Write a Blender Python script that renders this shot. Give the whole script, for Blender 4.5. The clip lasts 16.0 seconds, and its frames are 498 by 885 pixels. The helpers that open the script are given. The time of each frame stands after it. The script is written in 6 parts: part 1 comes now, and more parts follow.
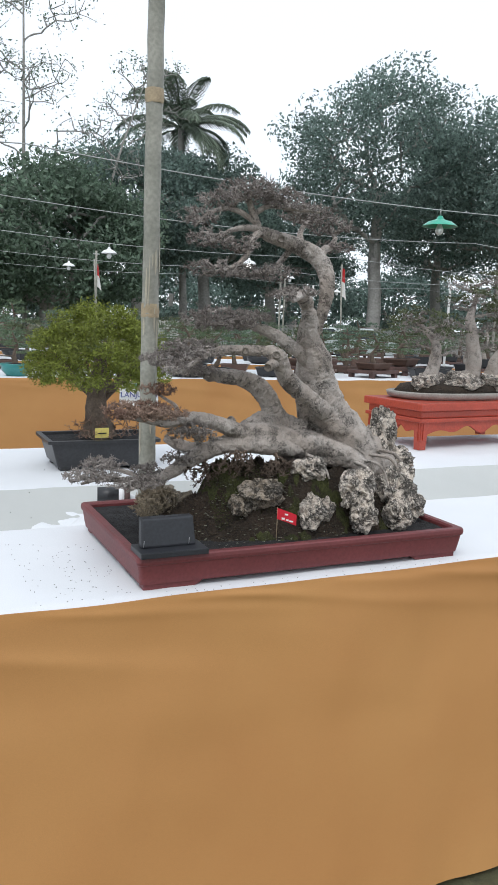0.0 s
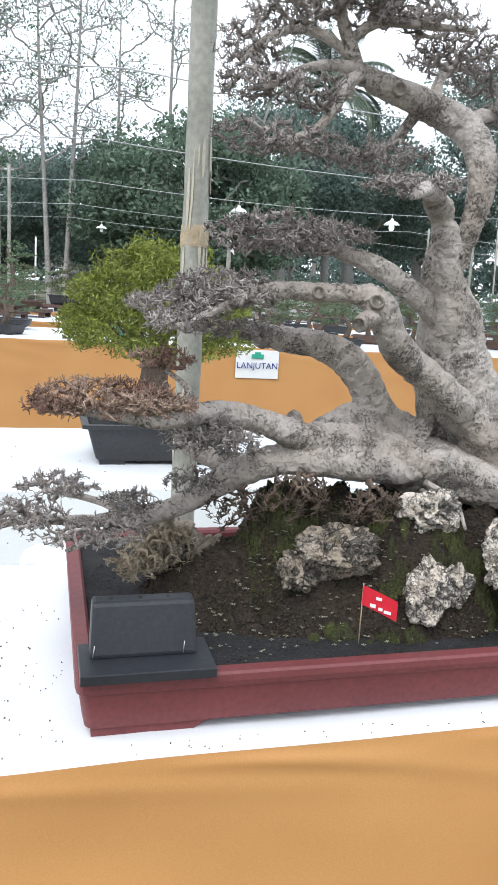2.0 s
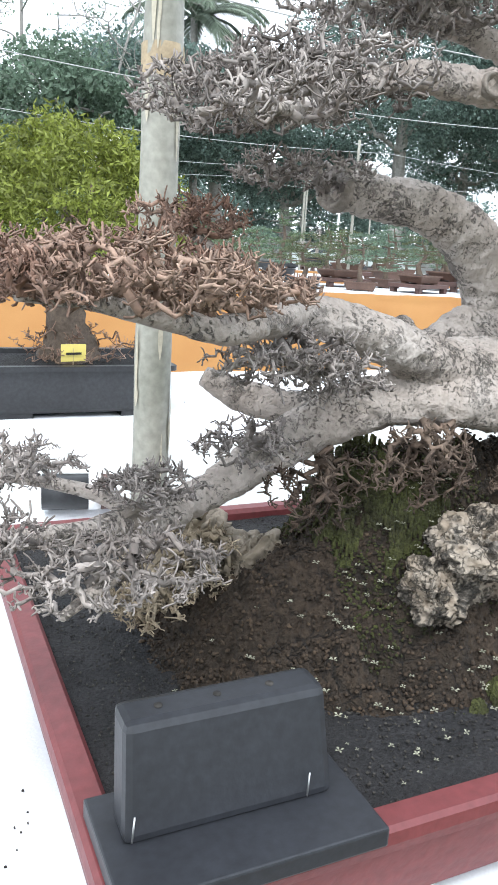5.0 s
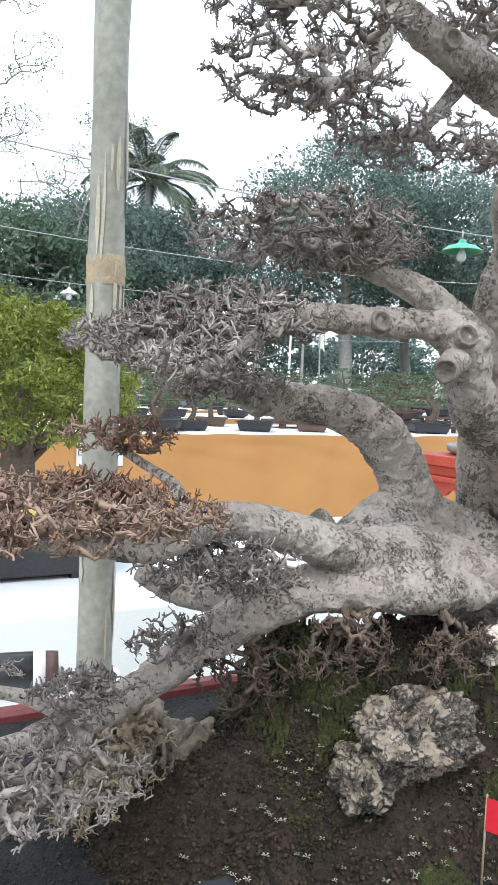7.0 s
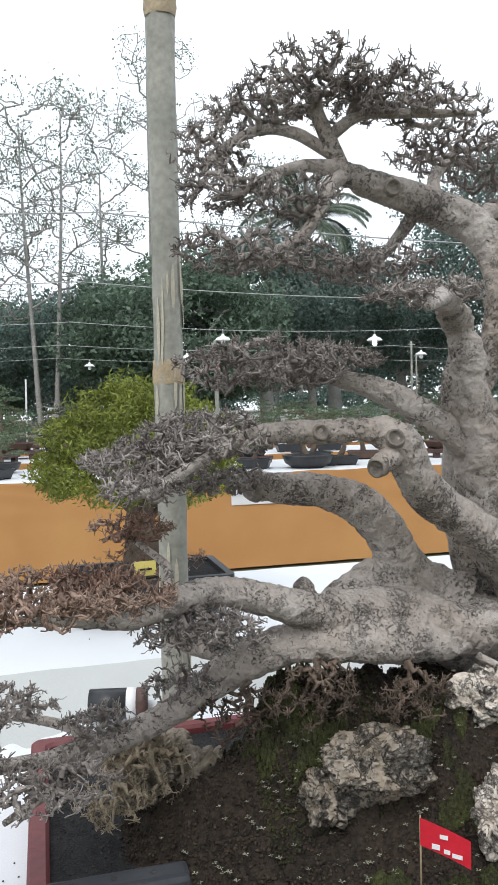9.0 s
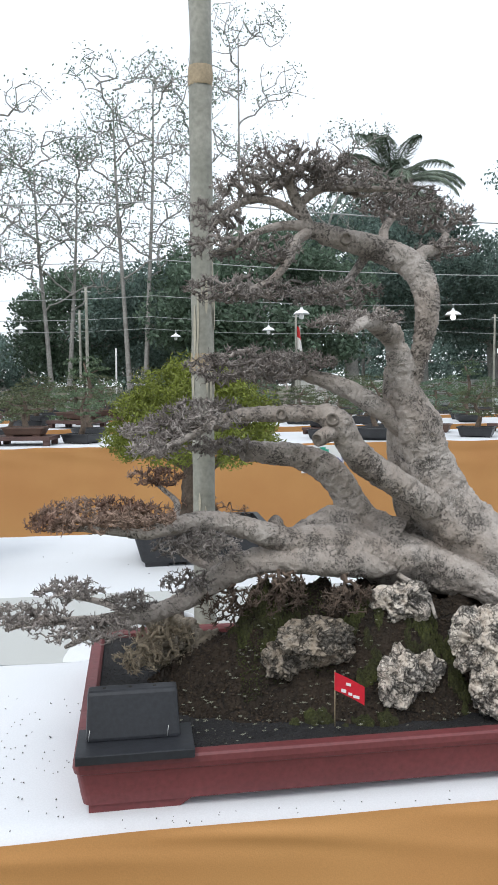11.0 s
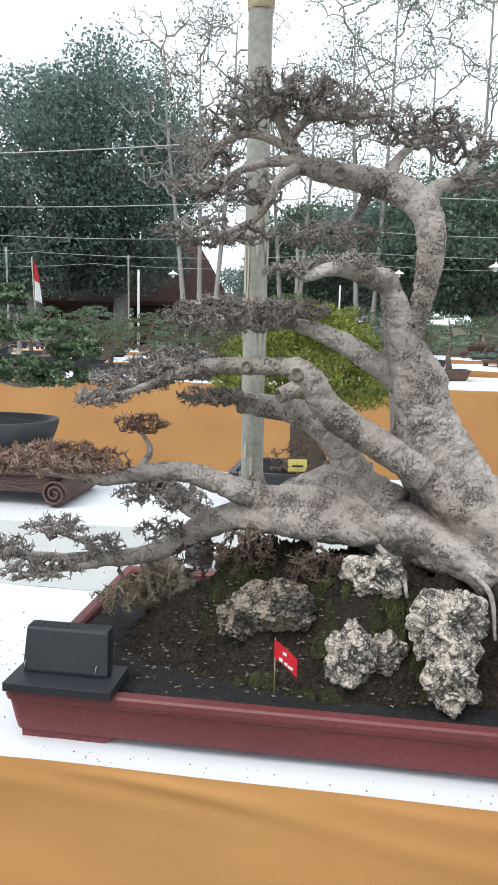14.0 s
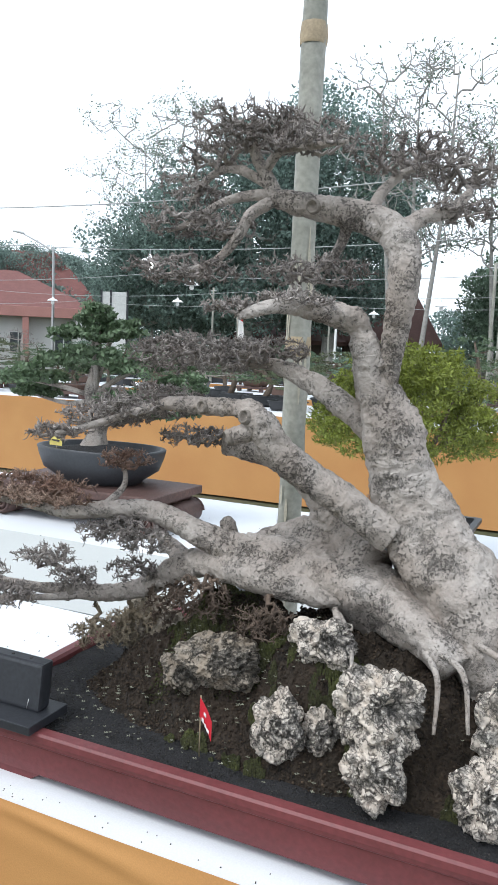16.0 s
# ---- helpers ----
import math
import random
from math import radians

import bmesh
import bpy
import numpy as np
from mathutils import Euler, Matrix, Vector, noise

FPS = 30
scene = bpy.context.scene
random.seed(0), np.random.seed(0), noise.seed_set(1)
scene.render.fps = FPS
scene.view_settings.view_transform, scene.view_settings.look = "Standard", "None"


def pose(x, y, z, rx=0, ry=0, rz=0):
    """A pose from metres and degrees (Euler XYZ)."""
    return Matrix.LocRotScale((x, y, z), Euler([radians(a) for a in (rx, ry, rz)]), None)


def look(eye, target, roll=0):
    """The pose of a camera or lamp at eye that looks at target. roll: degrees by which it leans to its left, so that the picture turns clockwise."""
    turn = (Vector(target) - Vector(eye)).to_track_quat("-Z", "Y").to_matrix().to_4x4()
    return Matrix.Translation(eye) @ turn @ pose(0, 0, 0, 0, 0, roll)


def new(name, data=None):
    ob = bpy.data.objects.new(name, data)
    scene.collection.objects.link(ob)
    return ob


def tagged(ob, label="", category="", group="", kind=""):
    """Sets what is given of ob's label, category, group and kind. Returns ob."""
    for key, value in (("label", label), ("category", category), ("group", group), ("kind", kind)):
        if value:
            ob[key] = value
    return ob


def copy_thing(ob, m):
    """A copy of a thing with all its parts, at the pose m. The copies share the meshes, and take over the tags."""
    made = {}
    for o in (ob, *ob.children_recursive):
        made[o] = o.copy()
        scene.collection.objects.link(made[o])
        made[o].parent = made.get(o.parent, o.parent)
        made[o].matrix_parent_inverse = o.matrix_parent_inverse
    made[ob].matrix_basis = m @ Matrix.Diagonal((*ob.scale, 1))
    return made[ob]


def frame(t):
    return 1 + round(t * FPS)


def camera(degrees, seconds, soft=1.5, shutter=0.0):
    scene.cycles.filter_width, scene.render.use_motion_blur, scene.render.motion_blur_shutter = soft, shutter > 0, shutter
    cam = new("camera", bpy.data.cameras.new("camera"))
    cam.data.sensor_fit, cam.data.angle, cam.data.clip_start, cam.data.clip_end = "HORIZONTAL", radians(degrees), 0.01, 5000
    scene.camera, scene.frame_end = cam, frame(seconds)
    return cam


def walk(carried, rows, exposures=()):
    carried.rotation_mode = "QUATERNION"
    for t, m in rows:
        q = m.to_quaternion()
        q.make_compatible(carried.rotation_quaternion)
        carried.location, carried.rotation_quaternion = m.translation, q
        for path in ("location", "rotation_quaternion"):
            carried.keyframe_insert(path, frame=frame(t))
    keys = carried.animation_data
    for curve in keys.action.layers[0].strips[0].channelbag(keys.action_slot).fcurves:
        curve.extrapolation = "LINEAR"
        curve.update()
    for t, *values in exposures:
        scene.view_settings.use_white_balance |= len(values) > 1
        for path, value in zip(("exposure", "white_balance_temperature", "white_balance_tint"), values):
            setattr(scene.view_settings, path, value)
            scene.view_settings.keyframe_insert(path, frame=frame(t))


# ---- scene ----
cam = camera(35.9, 16.0)
PATH = [
    (0, (-0.886, -1.648, 1.449), (-0.043, 0.14, 1.15), 2.3),
    (0.5, (-0.708, -1.532, 1.437), (0.088, 0.277, 1.13), 1.5),
    (1, (-0.595, -1.293, 1.422), (0.174, 0.523, 1.091), 2.4),
    (1.5, (-0.522, -1.094, 1.4), (0.238, 0.71, 0.99), 2.1),
    (2, (-0.433, -0.897, 1.385), (0.075, 0.999, 0.998), 3.4),
    (2.5, (-0.438, -0.768, 1.374), (0.047, 1.14, 1.022), 3.2),
    (3, (-0.472, -0.560, 1.352), (0.111, 1.308, 0.951), 2.5),
    (3.2, (-0.480, -0.499, 1.323), (0.151, 1.351, 0.906), 2.9),
    (5.3, (-0.482, -0.376, 1.266), (0.362, 1.368, 0.766), 3.9),
    (5.5, (-0.480, -0.377, 1.274), (0.381, 1.364, 0.799), 4.0),
    (6, (-0.477, -0.393, 1.290), (0.416, 1.356, 0.909), 3.3),
    (6.5, (-0.477, -0.406, 1.309), (0.434, 1.355, 1.049), 2.6),
    (7, (-0.479, -0.427, 1.329), (0.446, 1.34, 1.182), 2.4),
    (7.5, (-0.478, -0.453, 1.352), (0.454, 1.316, 1.297), 1.7),
    (8, (-0.462, -0.502, 1.374), (0.4, 1.302, 1.353), -0.2),
    (8.5, (-0.42, -0.578, 1.395), (0.277, 1.296, 1.337), -0.8),
    (9, (-0.368, -0.672, 1.41), (0.149, 1.259, 1.334), -1.3),
    (9.5, (-0.33, -0.772, 1.429), (0.063, 1.185, 1.303), -0.3),
    (9.7, (-0.325, -0.796, 1.432), (0.036, 1.167, 1.308), -0.5),
    (11.8, (-0.27, -1.208, 1.442), (-0.083, 0.773, 1.237), 1.0),
    (12, (-0.218, -1.214, 1.445), (-0.124, 0.771, 1.219), 1.4),
    (12.5, (-0.121, -1.231, 1.439), (-0.118, 0.749, 1.157), 1.8),
    (13, (-0.052, -1.207, 1.431), (-0.12, 0.771, 1.142), 1.4),
    (13.5, (0.034, -1.112, 1.449), (-0.192, 0.853, 1.149), 1.7),
    (14, (0.102, -1.031, 1.457), (-0.202, 0.921, 1.142), 1.0),
    (14.5, (0.185, -0.99, 1.457), (-0.347, 0.914, 1.154), 1.1),
    (15, (0.321, -0.957, 1.467), (-0.399, 0.888, 1.186), 2.7),
    (15.5, (0.418, -0.936, 1.465), (-0.407, 0.863, 1.179), 1.9),
    (16, (0.44, -0.868, 1.467), (-0.385, 0.939, 1.236), 2.4),
]
walk(cam, [(t, look(eye, target, roll)) for t, eye, target, roll in PATH], exposures=[(0.0, 0.1, 6150, 9), (1.0, 0.25, 6150, 9), (1.5, 0.52, 6100, 9), (2.5, 0.78, 6050, 9), (3.2, 0.8, 5950, 8), (5.5, 1.24, 6050, 8), (6.5, 1.1, 6050, 8), (7.0, 0.80, 6050, 8), (8.0, 0.43, 6200, 9), (9.5, 0.28, 6250, 9), (12.0, 0.18, 6150, 9), (14.0, 0.48, 6200, 8), (14.5, 0.56, 6200, 8), (15.5, 0.66, 6050, 8), (16.0, 0.52, 6000, 8)])

# ---- world and light ----
world = bpy.data.worlds.new("overcast_sky")
scene.world = world
world.use_nodes = True
wn, wl = world.node_tree.nodes, world.node_tree.links
sky = wn.new("ShaderNodeTexSky")
sky.sky_type, sky.sun_disc = "NISHITA", False
sky.sun_elevation, sky.sun_rotation = radians(54), radians(214)
sky.air_density, sky.dust_density = 1.0, 4.0
cloud = wn.new("ShaderNodeMix")
cloud.data_type = "RGBA"
cloud.inputs[0].default_value = 0.85
wl.new(sky.outputs[0], cloud.inputs[6])
cloud.inputs[7].default_value = (10.6, 11.0, 11.4, 1)
wl.new(cloud.outputs[2], wn["Background"].inputs[0])
wn["Background"].inputs[1].default_value = 0.105

sun_data = bpy.data.lights.new("sun", "SUN")
sun_data.energy, sun_data.angle, sun_data.color = 1.1, radians(25), (1.0, 0.96, 0.9)
sun = new("sun", sun_data)
sun.matrix_basis = look((-4, -6, 10), (0, 0, 0))


# ---- materials ----
def mat(name, base, rough=0.7, vary=0.25, scale=8.0, fine=90.0, bump=0.3, dist=0.004, second=None, metal=0.0, per_piece=0.0, transl=0.0, spec=0.5):
    """A surface with large stains, fine grain and relief; second: the colour of its stains."""
    m = bpy.data.materials.new(name)
    m.use_nodes = True
    n, l = m.node_tree.nodes, m.node_tree.links
    bs = n["Principled BSDF"]
    bs.inputs["Roughness"].default_value = rough
    bs.inputs["Metallic"].default_value = metal
    bs.inputs["Specular IOR Level"].default_value = spec
    co = n.new("ShaderNodeTexCoord")
    big, small = n.new("ShaderNodeTexNoise"), n.new("ShaderNodeTexNoise")
    for t, s, d in ((big, scale, 5), (small, fine, 6)):
        t.inputs["Scale"].default_value, t.inputs["Detail"].default_value = s, d
        l.new(co.outputs["Object"], t.inputs["Vector"])
    ramp = n.new("ShaderNodeValToRGB")
    ramp.color_ramp.elements[0].position, ramp.color_ramp.elements[1].position = 0.35, 0.68
    lo = second or [c * (1 - vary) for c in base]
    ramp.color_ramp.elements[0].color, ramp.color_ramp.elements[1].color = (*lo, 1), (*base, 1)
    l.new(big.outputs["Fac"], ramp.inputs[0])
    grain = n.new("ShaderNodeMapRange")
    grain.inputs[1].default_value, grain.inputs[2].default_value = 0.3, 0.7
    grain.inputs[3].default_value, grain.inputs[4].default_value = 1 - vary, 1 + vary * 0.6
    l.new(small.outputs["Fac"], grain.inputs[0])
    mul = n.new("ShaderNodeVectorMath")
    mul.operation = "SCALE"
    l.new(ramp.outputs[0], mul.inputs[0])
    l.new(grain.outputs[0], mul.inputs[3])
    out = mul.outputs[0]
    if per_piece:
        info, geo, add = n.new("ShaderNodeObjectInfo"), n.new("ShaderNodeNewGeometry"), n.new("ShaderNodeMath")
        fr = n.new("ShaderNodeMath")
        fr.operation = "FRACT"
        l.new(info.outputs["Random"], add.inputs[0])
        l.new(geo.outputs["Random Per Island"], add.inputs[1])
        l.new(add.outputs[0], fr.inputs[0])
        rng = n.new("ShaderNodeMapRange")
        rng.inputs[3].default_value, rng.inputs[4].default_value = 1 - per_piece, 1 + per_piece
        l.new(fr.outputs[0], rng.inputs[0])
        mul2 = n.new("ShaderNodeVectorMath")
        mul2.operation = "SCALE"
        l.new(out, mul2.inputs[0])
        l.new(rng.outputs[0], mul2.inputs[3])
        out = mul2.outputs[0]
    l.new(out, bs.inputs["Base Color"])
    if bump:
        mixh = n.new("ShaderNodeMath")
        l.new(big.outputs["Fac"], mixh.inputs[0])
        l.new(small.outputs["Fac"], mixh.inputs[1])
        b = n.new("ShaderNodeBump")
        b.inputs["Strength"].default_value, b.inputs["Distance"].default_value = bump, dist
        l.new(mixh.outputs[0], b.inputs["Height"])
        l.new(b.outputs[0], bs.inputs["Normal"])
    if transl:
        tr, mx = n.new("ShaderNodeBsdfTranslucent"), n.new("ShaderNodeMixShader")
        mx.inputs[0].default_value = transl
        l.new(out, tr.inputs[0])
        l.new(bs.outputs[0], mx.inputs[1])
        l.new(tr.outputs[0], mx.inputs[2])
        l.new(mx.outputs[0], n["Material Output"].inputs[0])
    return m


WHITE_CLOTH = mat("white_cloth", (0.70, 0.715, 0.74), 0.85, 0.05, 3, 400, 0.15, 0.002)
ORANGE_CLOTH = mat("orange_cloth", (0.57, 0.295, 0.10), 0.65, 0.07, 1.6, 500, 0.1, 0.002, second=(0.51, 0.245, 0.08), transl=0.12)
RED_CERAMIC = mat("maroon_ceramic", (0.165, 0.04, 0.042), 0.5, 0.18, 9, 130, 0.25, 0.002)
SOIL = mat("black_volcanic_soil", (0.027, 0.026, 0.028), 0.95, 0.5, 25, 320, 1.0, 0.006)
BLACK_WOOD = mat("black_painted_wood", (0.026, 0.028, 0.034), 0.45, 0.25, 12, 160, 0.2, 0.001)
BAMBOO = mat("bamboo", (0.36, 0.35, 0.30), 0.5, 0.22, 6, 90, 0.25, 0.002, second=(0.22, 0.22, 0.18))
BAMBOO_SCAR = mat("scraped_bamboo", (0.48, 0.44, 0.34), 0.6, 0.15, 30, 200, 0.2, 0.001)
BAMBOO_NODE = mat("bamboo_node", (0.42, 0.33, 0.21), 0.6, 0.2, 30, 200, 0.3, 0.002)
BARK = mat("grey_bark", (0.45, 0.405, 0.366), 0.8, 0.16, 14, 170, 0.8, 0.005, second=(0.34, 0.29, 0.25))
BARK_CUT = mat("dark_cut_wood", (0.27, 0.235, 0.20), 0.9, 0.3, 40, 160, 0.8, 0.004)
TWIG = mat("twig_bark", (0.345, 0.31, 0.285), 0.85, 0.3, 14, 200, 0.4, 0.002, second=(0.17, 0.145, 0.13), per_piece=0.4)
TWIG_RED = mat("russet_twig_bark", (0.33, 0.235, 0.18), 0.85, 0.3, 14, 200, 0.4, 0.002, second=(0.18, 0.105, 0.075), per_piece=0.4)
ROCK = mat("pale_coral_rock", (0.80, 0.735, 0.66), 0.9, 0.3, 34, 150, 0.9, 0.004, second=(0.60, 0.52, 0.44))
MOUND = mat("dark_earth_mound", (0.050, 0.034, 0.022), 0.95, 0.45, 22, 160, 1.0, 0.012, second=(0.030, 0.021, 0.013))
MOSS = mat("green_moss", (0.066, 0.074, 0.018), 0.95, 0.4, 20, 300, 1.0, 0.006, second=(0.036, 0.036, 0.012), per_piece=0.3)
GRASS = mat("trodden_grass", (0.10, 0.085, 0.045), 0.95, 0.3, 0.9, 30, 0.6, 0.02, second=(0.06, 0.07, 0.03))
# haze before the far trees is put into their leaf colour, pale and bluish
FOLIAGE = mat("hazed_dark_leaf", (0.23, 0.315, 0.275), 0.6, 0.3, 0.5, 12, 0, 0, per_piece=0.45, transl=0.55)
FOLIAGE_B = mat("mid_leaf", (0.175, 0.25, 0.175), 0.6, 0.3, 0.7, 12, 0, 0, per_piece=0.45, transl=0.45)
BONSAI_LEAF = mat("bonsai_leaf", (0.13, 0.19, 0.10), 0.6, 0.3, 6, 60, 0, 0, per_piece=0.4, transl=0.2)
DOME_LEAF = mat("yellow_green_needles", (0.24, 0.28, 0.045), 0.6, 0.3, 9, 80, 0, 0, per_piece=0.4, transl=0.25)
BARK_B = mat("brown_bark", (0.16, 0.12, 0.09), 0.9, 0.3, 25, 120, 0.8, 0.005)
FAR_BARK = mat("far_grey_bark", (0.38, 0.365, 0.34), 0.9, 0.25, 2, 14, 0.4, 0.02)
BLACK_POT = mat("black_glazed_pot", (0.03, 0.031, 0.034), 0.4, 0.3, 10, 120, 0.2, 0.002)
GREY_TRAY = mat("grey_stone_tray", (0.33, 0.31, 0.28), 0.7, 0.2, 14, 120, 0.4, 0.003)
RED_STAND = mat("red_lacquered_wood", (0.42, 0.062, 0.034), 0.4, 0.2, 8, 90, 0.2, 0.002)
BROWN_STAND = mat("carved_brown_wood", (0.11, 0.06, 0.05), 0.6, 0.3, 10, 110, 0.4, 0.003)



def crackle(m, scale, width, dark, depth):
    """Adds dark sunken cracks of an uneven net to a surface."""
    n, l = m.node_tree.nodes, m.node_tree.links
    bs = n["Principled BSDF"]
    co, nz, vo = n.new("ShaderNodeTexCoord"), n.new("ShaderNodeTexNoise"), n.new("ShaderNodeTexVoronoi")
    nz.inputs["Scale"].default_value, nz.inputs["Detail"].default_value = scale * 0.45, 6
    l.new(co.outputs["Object"], nz.inputs["Vector"])
    warp = n.new("ShaderNodeVectorMath")
    warp.operation = "MULTIPLY_ADD"
    warp.inputs[1].default_value = (4.5 / scale,) * 3
    l.new(nz.outputs["Color"], warp.inputs[0])
    l.new(co.outputs["Object"], warp.inputs[2])
    vo.feature = "DISTANCE_TO_EDGE"
    vo.inputs["Scale"].default_value = scale
    l.new(warp.outputs[0], vo.inputs["Vector"])
    spread = n.new("ShaderNodeMapRange")
    spread.inputs[1].default_value, spread.inputs[2].default_value = 0.44, 0.66
    spread.inputs[3].default_value, spread.inputs[4].default_value = 0.0005, width * 2
    l.new(nz.outputs["Fac"], spread.inputs[0])
    rng = n.new("ShaderNodeMapRange")
    rng.inputs[3].default_value = dark
    l.new(vo.outputs["Distance"], rng.inputs[0])
    l.new(spread.outputs[0], rng.inputs[2])
    src = bs.inputs["Base Color"].links[0].from_socket
    mul = n.new("ShaderNodeVectorMath")
    mul.operation = "SCALE"
    l.new(src, mul.inputs[0])
    l.new(rng.outputs[0], mul.inputs[3])
    l.new(mul.outputs[0], bs.inputs["Base Color"])
    bump = n.new("ShaderNodeBump")
    bump.inputs["Strength"].default_value, bump.inputs["Distance"].default_value = 0.9, depth
    l.new(rng.outputs[0], bump.inputs["Height"])
    l.new(bs.inputs["Normal"].links[0].from_socket, bump.inputs["Normal"])
    l.new(bump.outputs[0], bs.inputs["Normal"])


def flecks(m, scale, lo, hi, dark, depth, twist):
    """Adds dark sunken flakes and wrinkles, wispy in outline, to a surface."""
    n, l = m.node_tree.nodes, m.node_tree.links
    bs = n["Principled BSDF"]
    co, nz, rng = n.new("ShaderNodeTexCoord"), n.new("ShaderNodeTexNoise"), n.new("ShaderNodeMapRange")
    nz.inputs["Scale"].default_value, nz.inputs["Detail"].default_value = scale, 7
    nz.inputs["Distortion"].default_value, nz.inputs["Roughness"].default_value = twist, 0.62
    l.new(co.outputs["Object"], nz.inputs["Vector"])
    rng.inputs[1].default_value, rng.inputs[2].default_value = lo, hi
    rng.inputs[3].default_value, rng.inputs[4].default_value = 1.0, dark
    # the flakes gather in patches and leave smooth bark between them
    broad, mix = n.new("ShaderNodeTexNoise"), n.new("ShaderNodeMath")
    broad.inputs["Scale"].default_value, broad.inputs["Detail"].default_value = scale * 0.11, 3
    l.new(co.outputs["Object"], broad.inputs["Vector"])
    mix.operation = "MULTIPLY_ADD"
    mix.inputs[1].default_value = 0.75
    l.new(broad.outputs["Fac"], mix.inputs[0])
    l.new(nz.outputs["Fac"], mix.inputs[2])
    l.new(mix.outputs[0], rng.inputs[0])
    mul = n.new("ShaderNodeVectorMath")
    mul.operation = "SCALE"
    l.new(bs.inputs["Base Color"].links[0].from_socket, mul.inputs[0])
    l.new(rng.outputs[0], mul.inputs[3])
    l.new(mul.outputs[0], bs.inputs["Base Color"])
    bump = n.new("ShaderNodeBump")
    bump.inputs["Strength"].default_value, bump.inputs["Distance"].default_value = 0.9, depth
    l.new(rng.outputs[0], bump.inputs["Height"])
    l.new(bs.inputs["Normal"].links[0].from_socket, bump.inputs["Normal"])
    l.new(bump.outputs[0], bs.inputs["Normal"])


flecks(BARK, 170, 0.955, 1.04, 0.40, 0.005, 1.4)
flecks(BARK, 360, 0.95, 1.05, 0.55, 0.002, 0.8)
crackle(MOUND, 34, 0.07, 0.5, 0.006)
crackle(ROCK, 62, 0.24, 0.20, 0.006)
crackle(ROCK, 150, 0.22, 0.35, 0.003)


# ---- mesh helpers ----
def mesh_ob(name, verts, faces, material, parent=None, label="", smooth=True):
    me = bpy.data.meshes.new(name)
    me.from_pydata([tuple(v) for v in verts], [], [tuple(f) for f in faces])
    me.materials.append(material)
    if smooth:
        me.shade_smooth()
    me.update()
    ob = new(name, me)
    if parent:
        ob.parent = parent
    if label:
        ob["label"] = label
    return ob


def part(name, bm, material, parent=None, label="", smooth=False):
    me = bpy.data.meshes.new(name)
    bm.normal_update()
    bm.to_mesh(me)
    bm.free()
    me.materials.append(material)
    if smooth:
        me.shade_smooth()
    ob = new(name, me)
    if parent:
        ob.parent = parent
    if label:
        ob["label"] = label
    return ob


def thing(name, at, label, category, group="", kind="", rz=0.0):
    ob = new(name)
    ob.matrix_basis = pose(*at, 0, 0, rz)
    ob.empty_display_size = 0.05
    return tagged(ob, label, category, group, kind)


def box(x0, x1, y0, y1, z0, z1, bevel=0.0, taper=1.0, bm=None):
    """A box with rounded edges; taper: how much narrower its foot is than its top."""
    b = bm or bmesh.new()
    made = bmesh.ops.create_cube(b, size=1.0)["verts"]
    cx, cy = (x0 + x1) / 2, (y0 + y1) / 2
    for v in made:
        k = taper if v.co.z < 0 else 1.0
        v.co = Vector((cx + v.co.x * (x1 - x0) * k, cy + v.co.y * (y1 - y0) * k, z0 + (v.co.z + 0.5) * (z1 - z0)))
    if bevel:
        edges = {e for v in made for e in v.link_edges}
        bmesh.ops.bevel(b, geom=list(edges), offset=bevel, segments=2, affect="EDGES", profile=0.6)
    return b


def smooth_line(pts, per=6):
    """Catmull-Rom through rows of numbers."""
    p = np.array(pts, float)
    p = np.vstack([2 * p[0] - p[1], p, 2 * p[-1] - p[-2]])
    out = []
    for i in range(1, len(p) - 2):
        for k in range(per):
            t = k / per
            a, b, c, d = p[i - 1], p[i], p[i + 1], p[i + 2]
            out.append(0.5 * (2 * b + (c - a) * t + (2 * a - 5 * b + 4 * c - d) * t * t + (3 * b - 3 * c + d - a) * t ** 3))
    out.append(p[-2])
    return np.array(out)


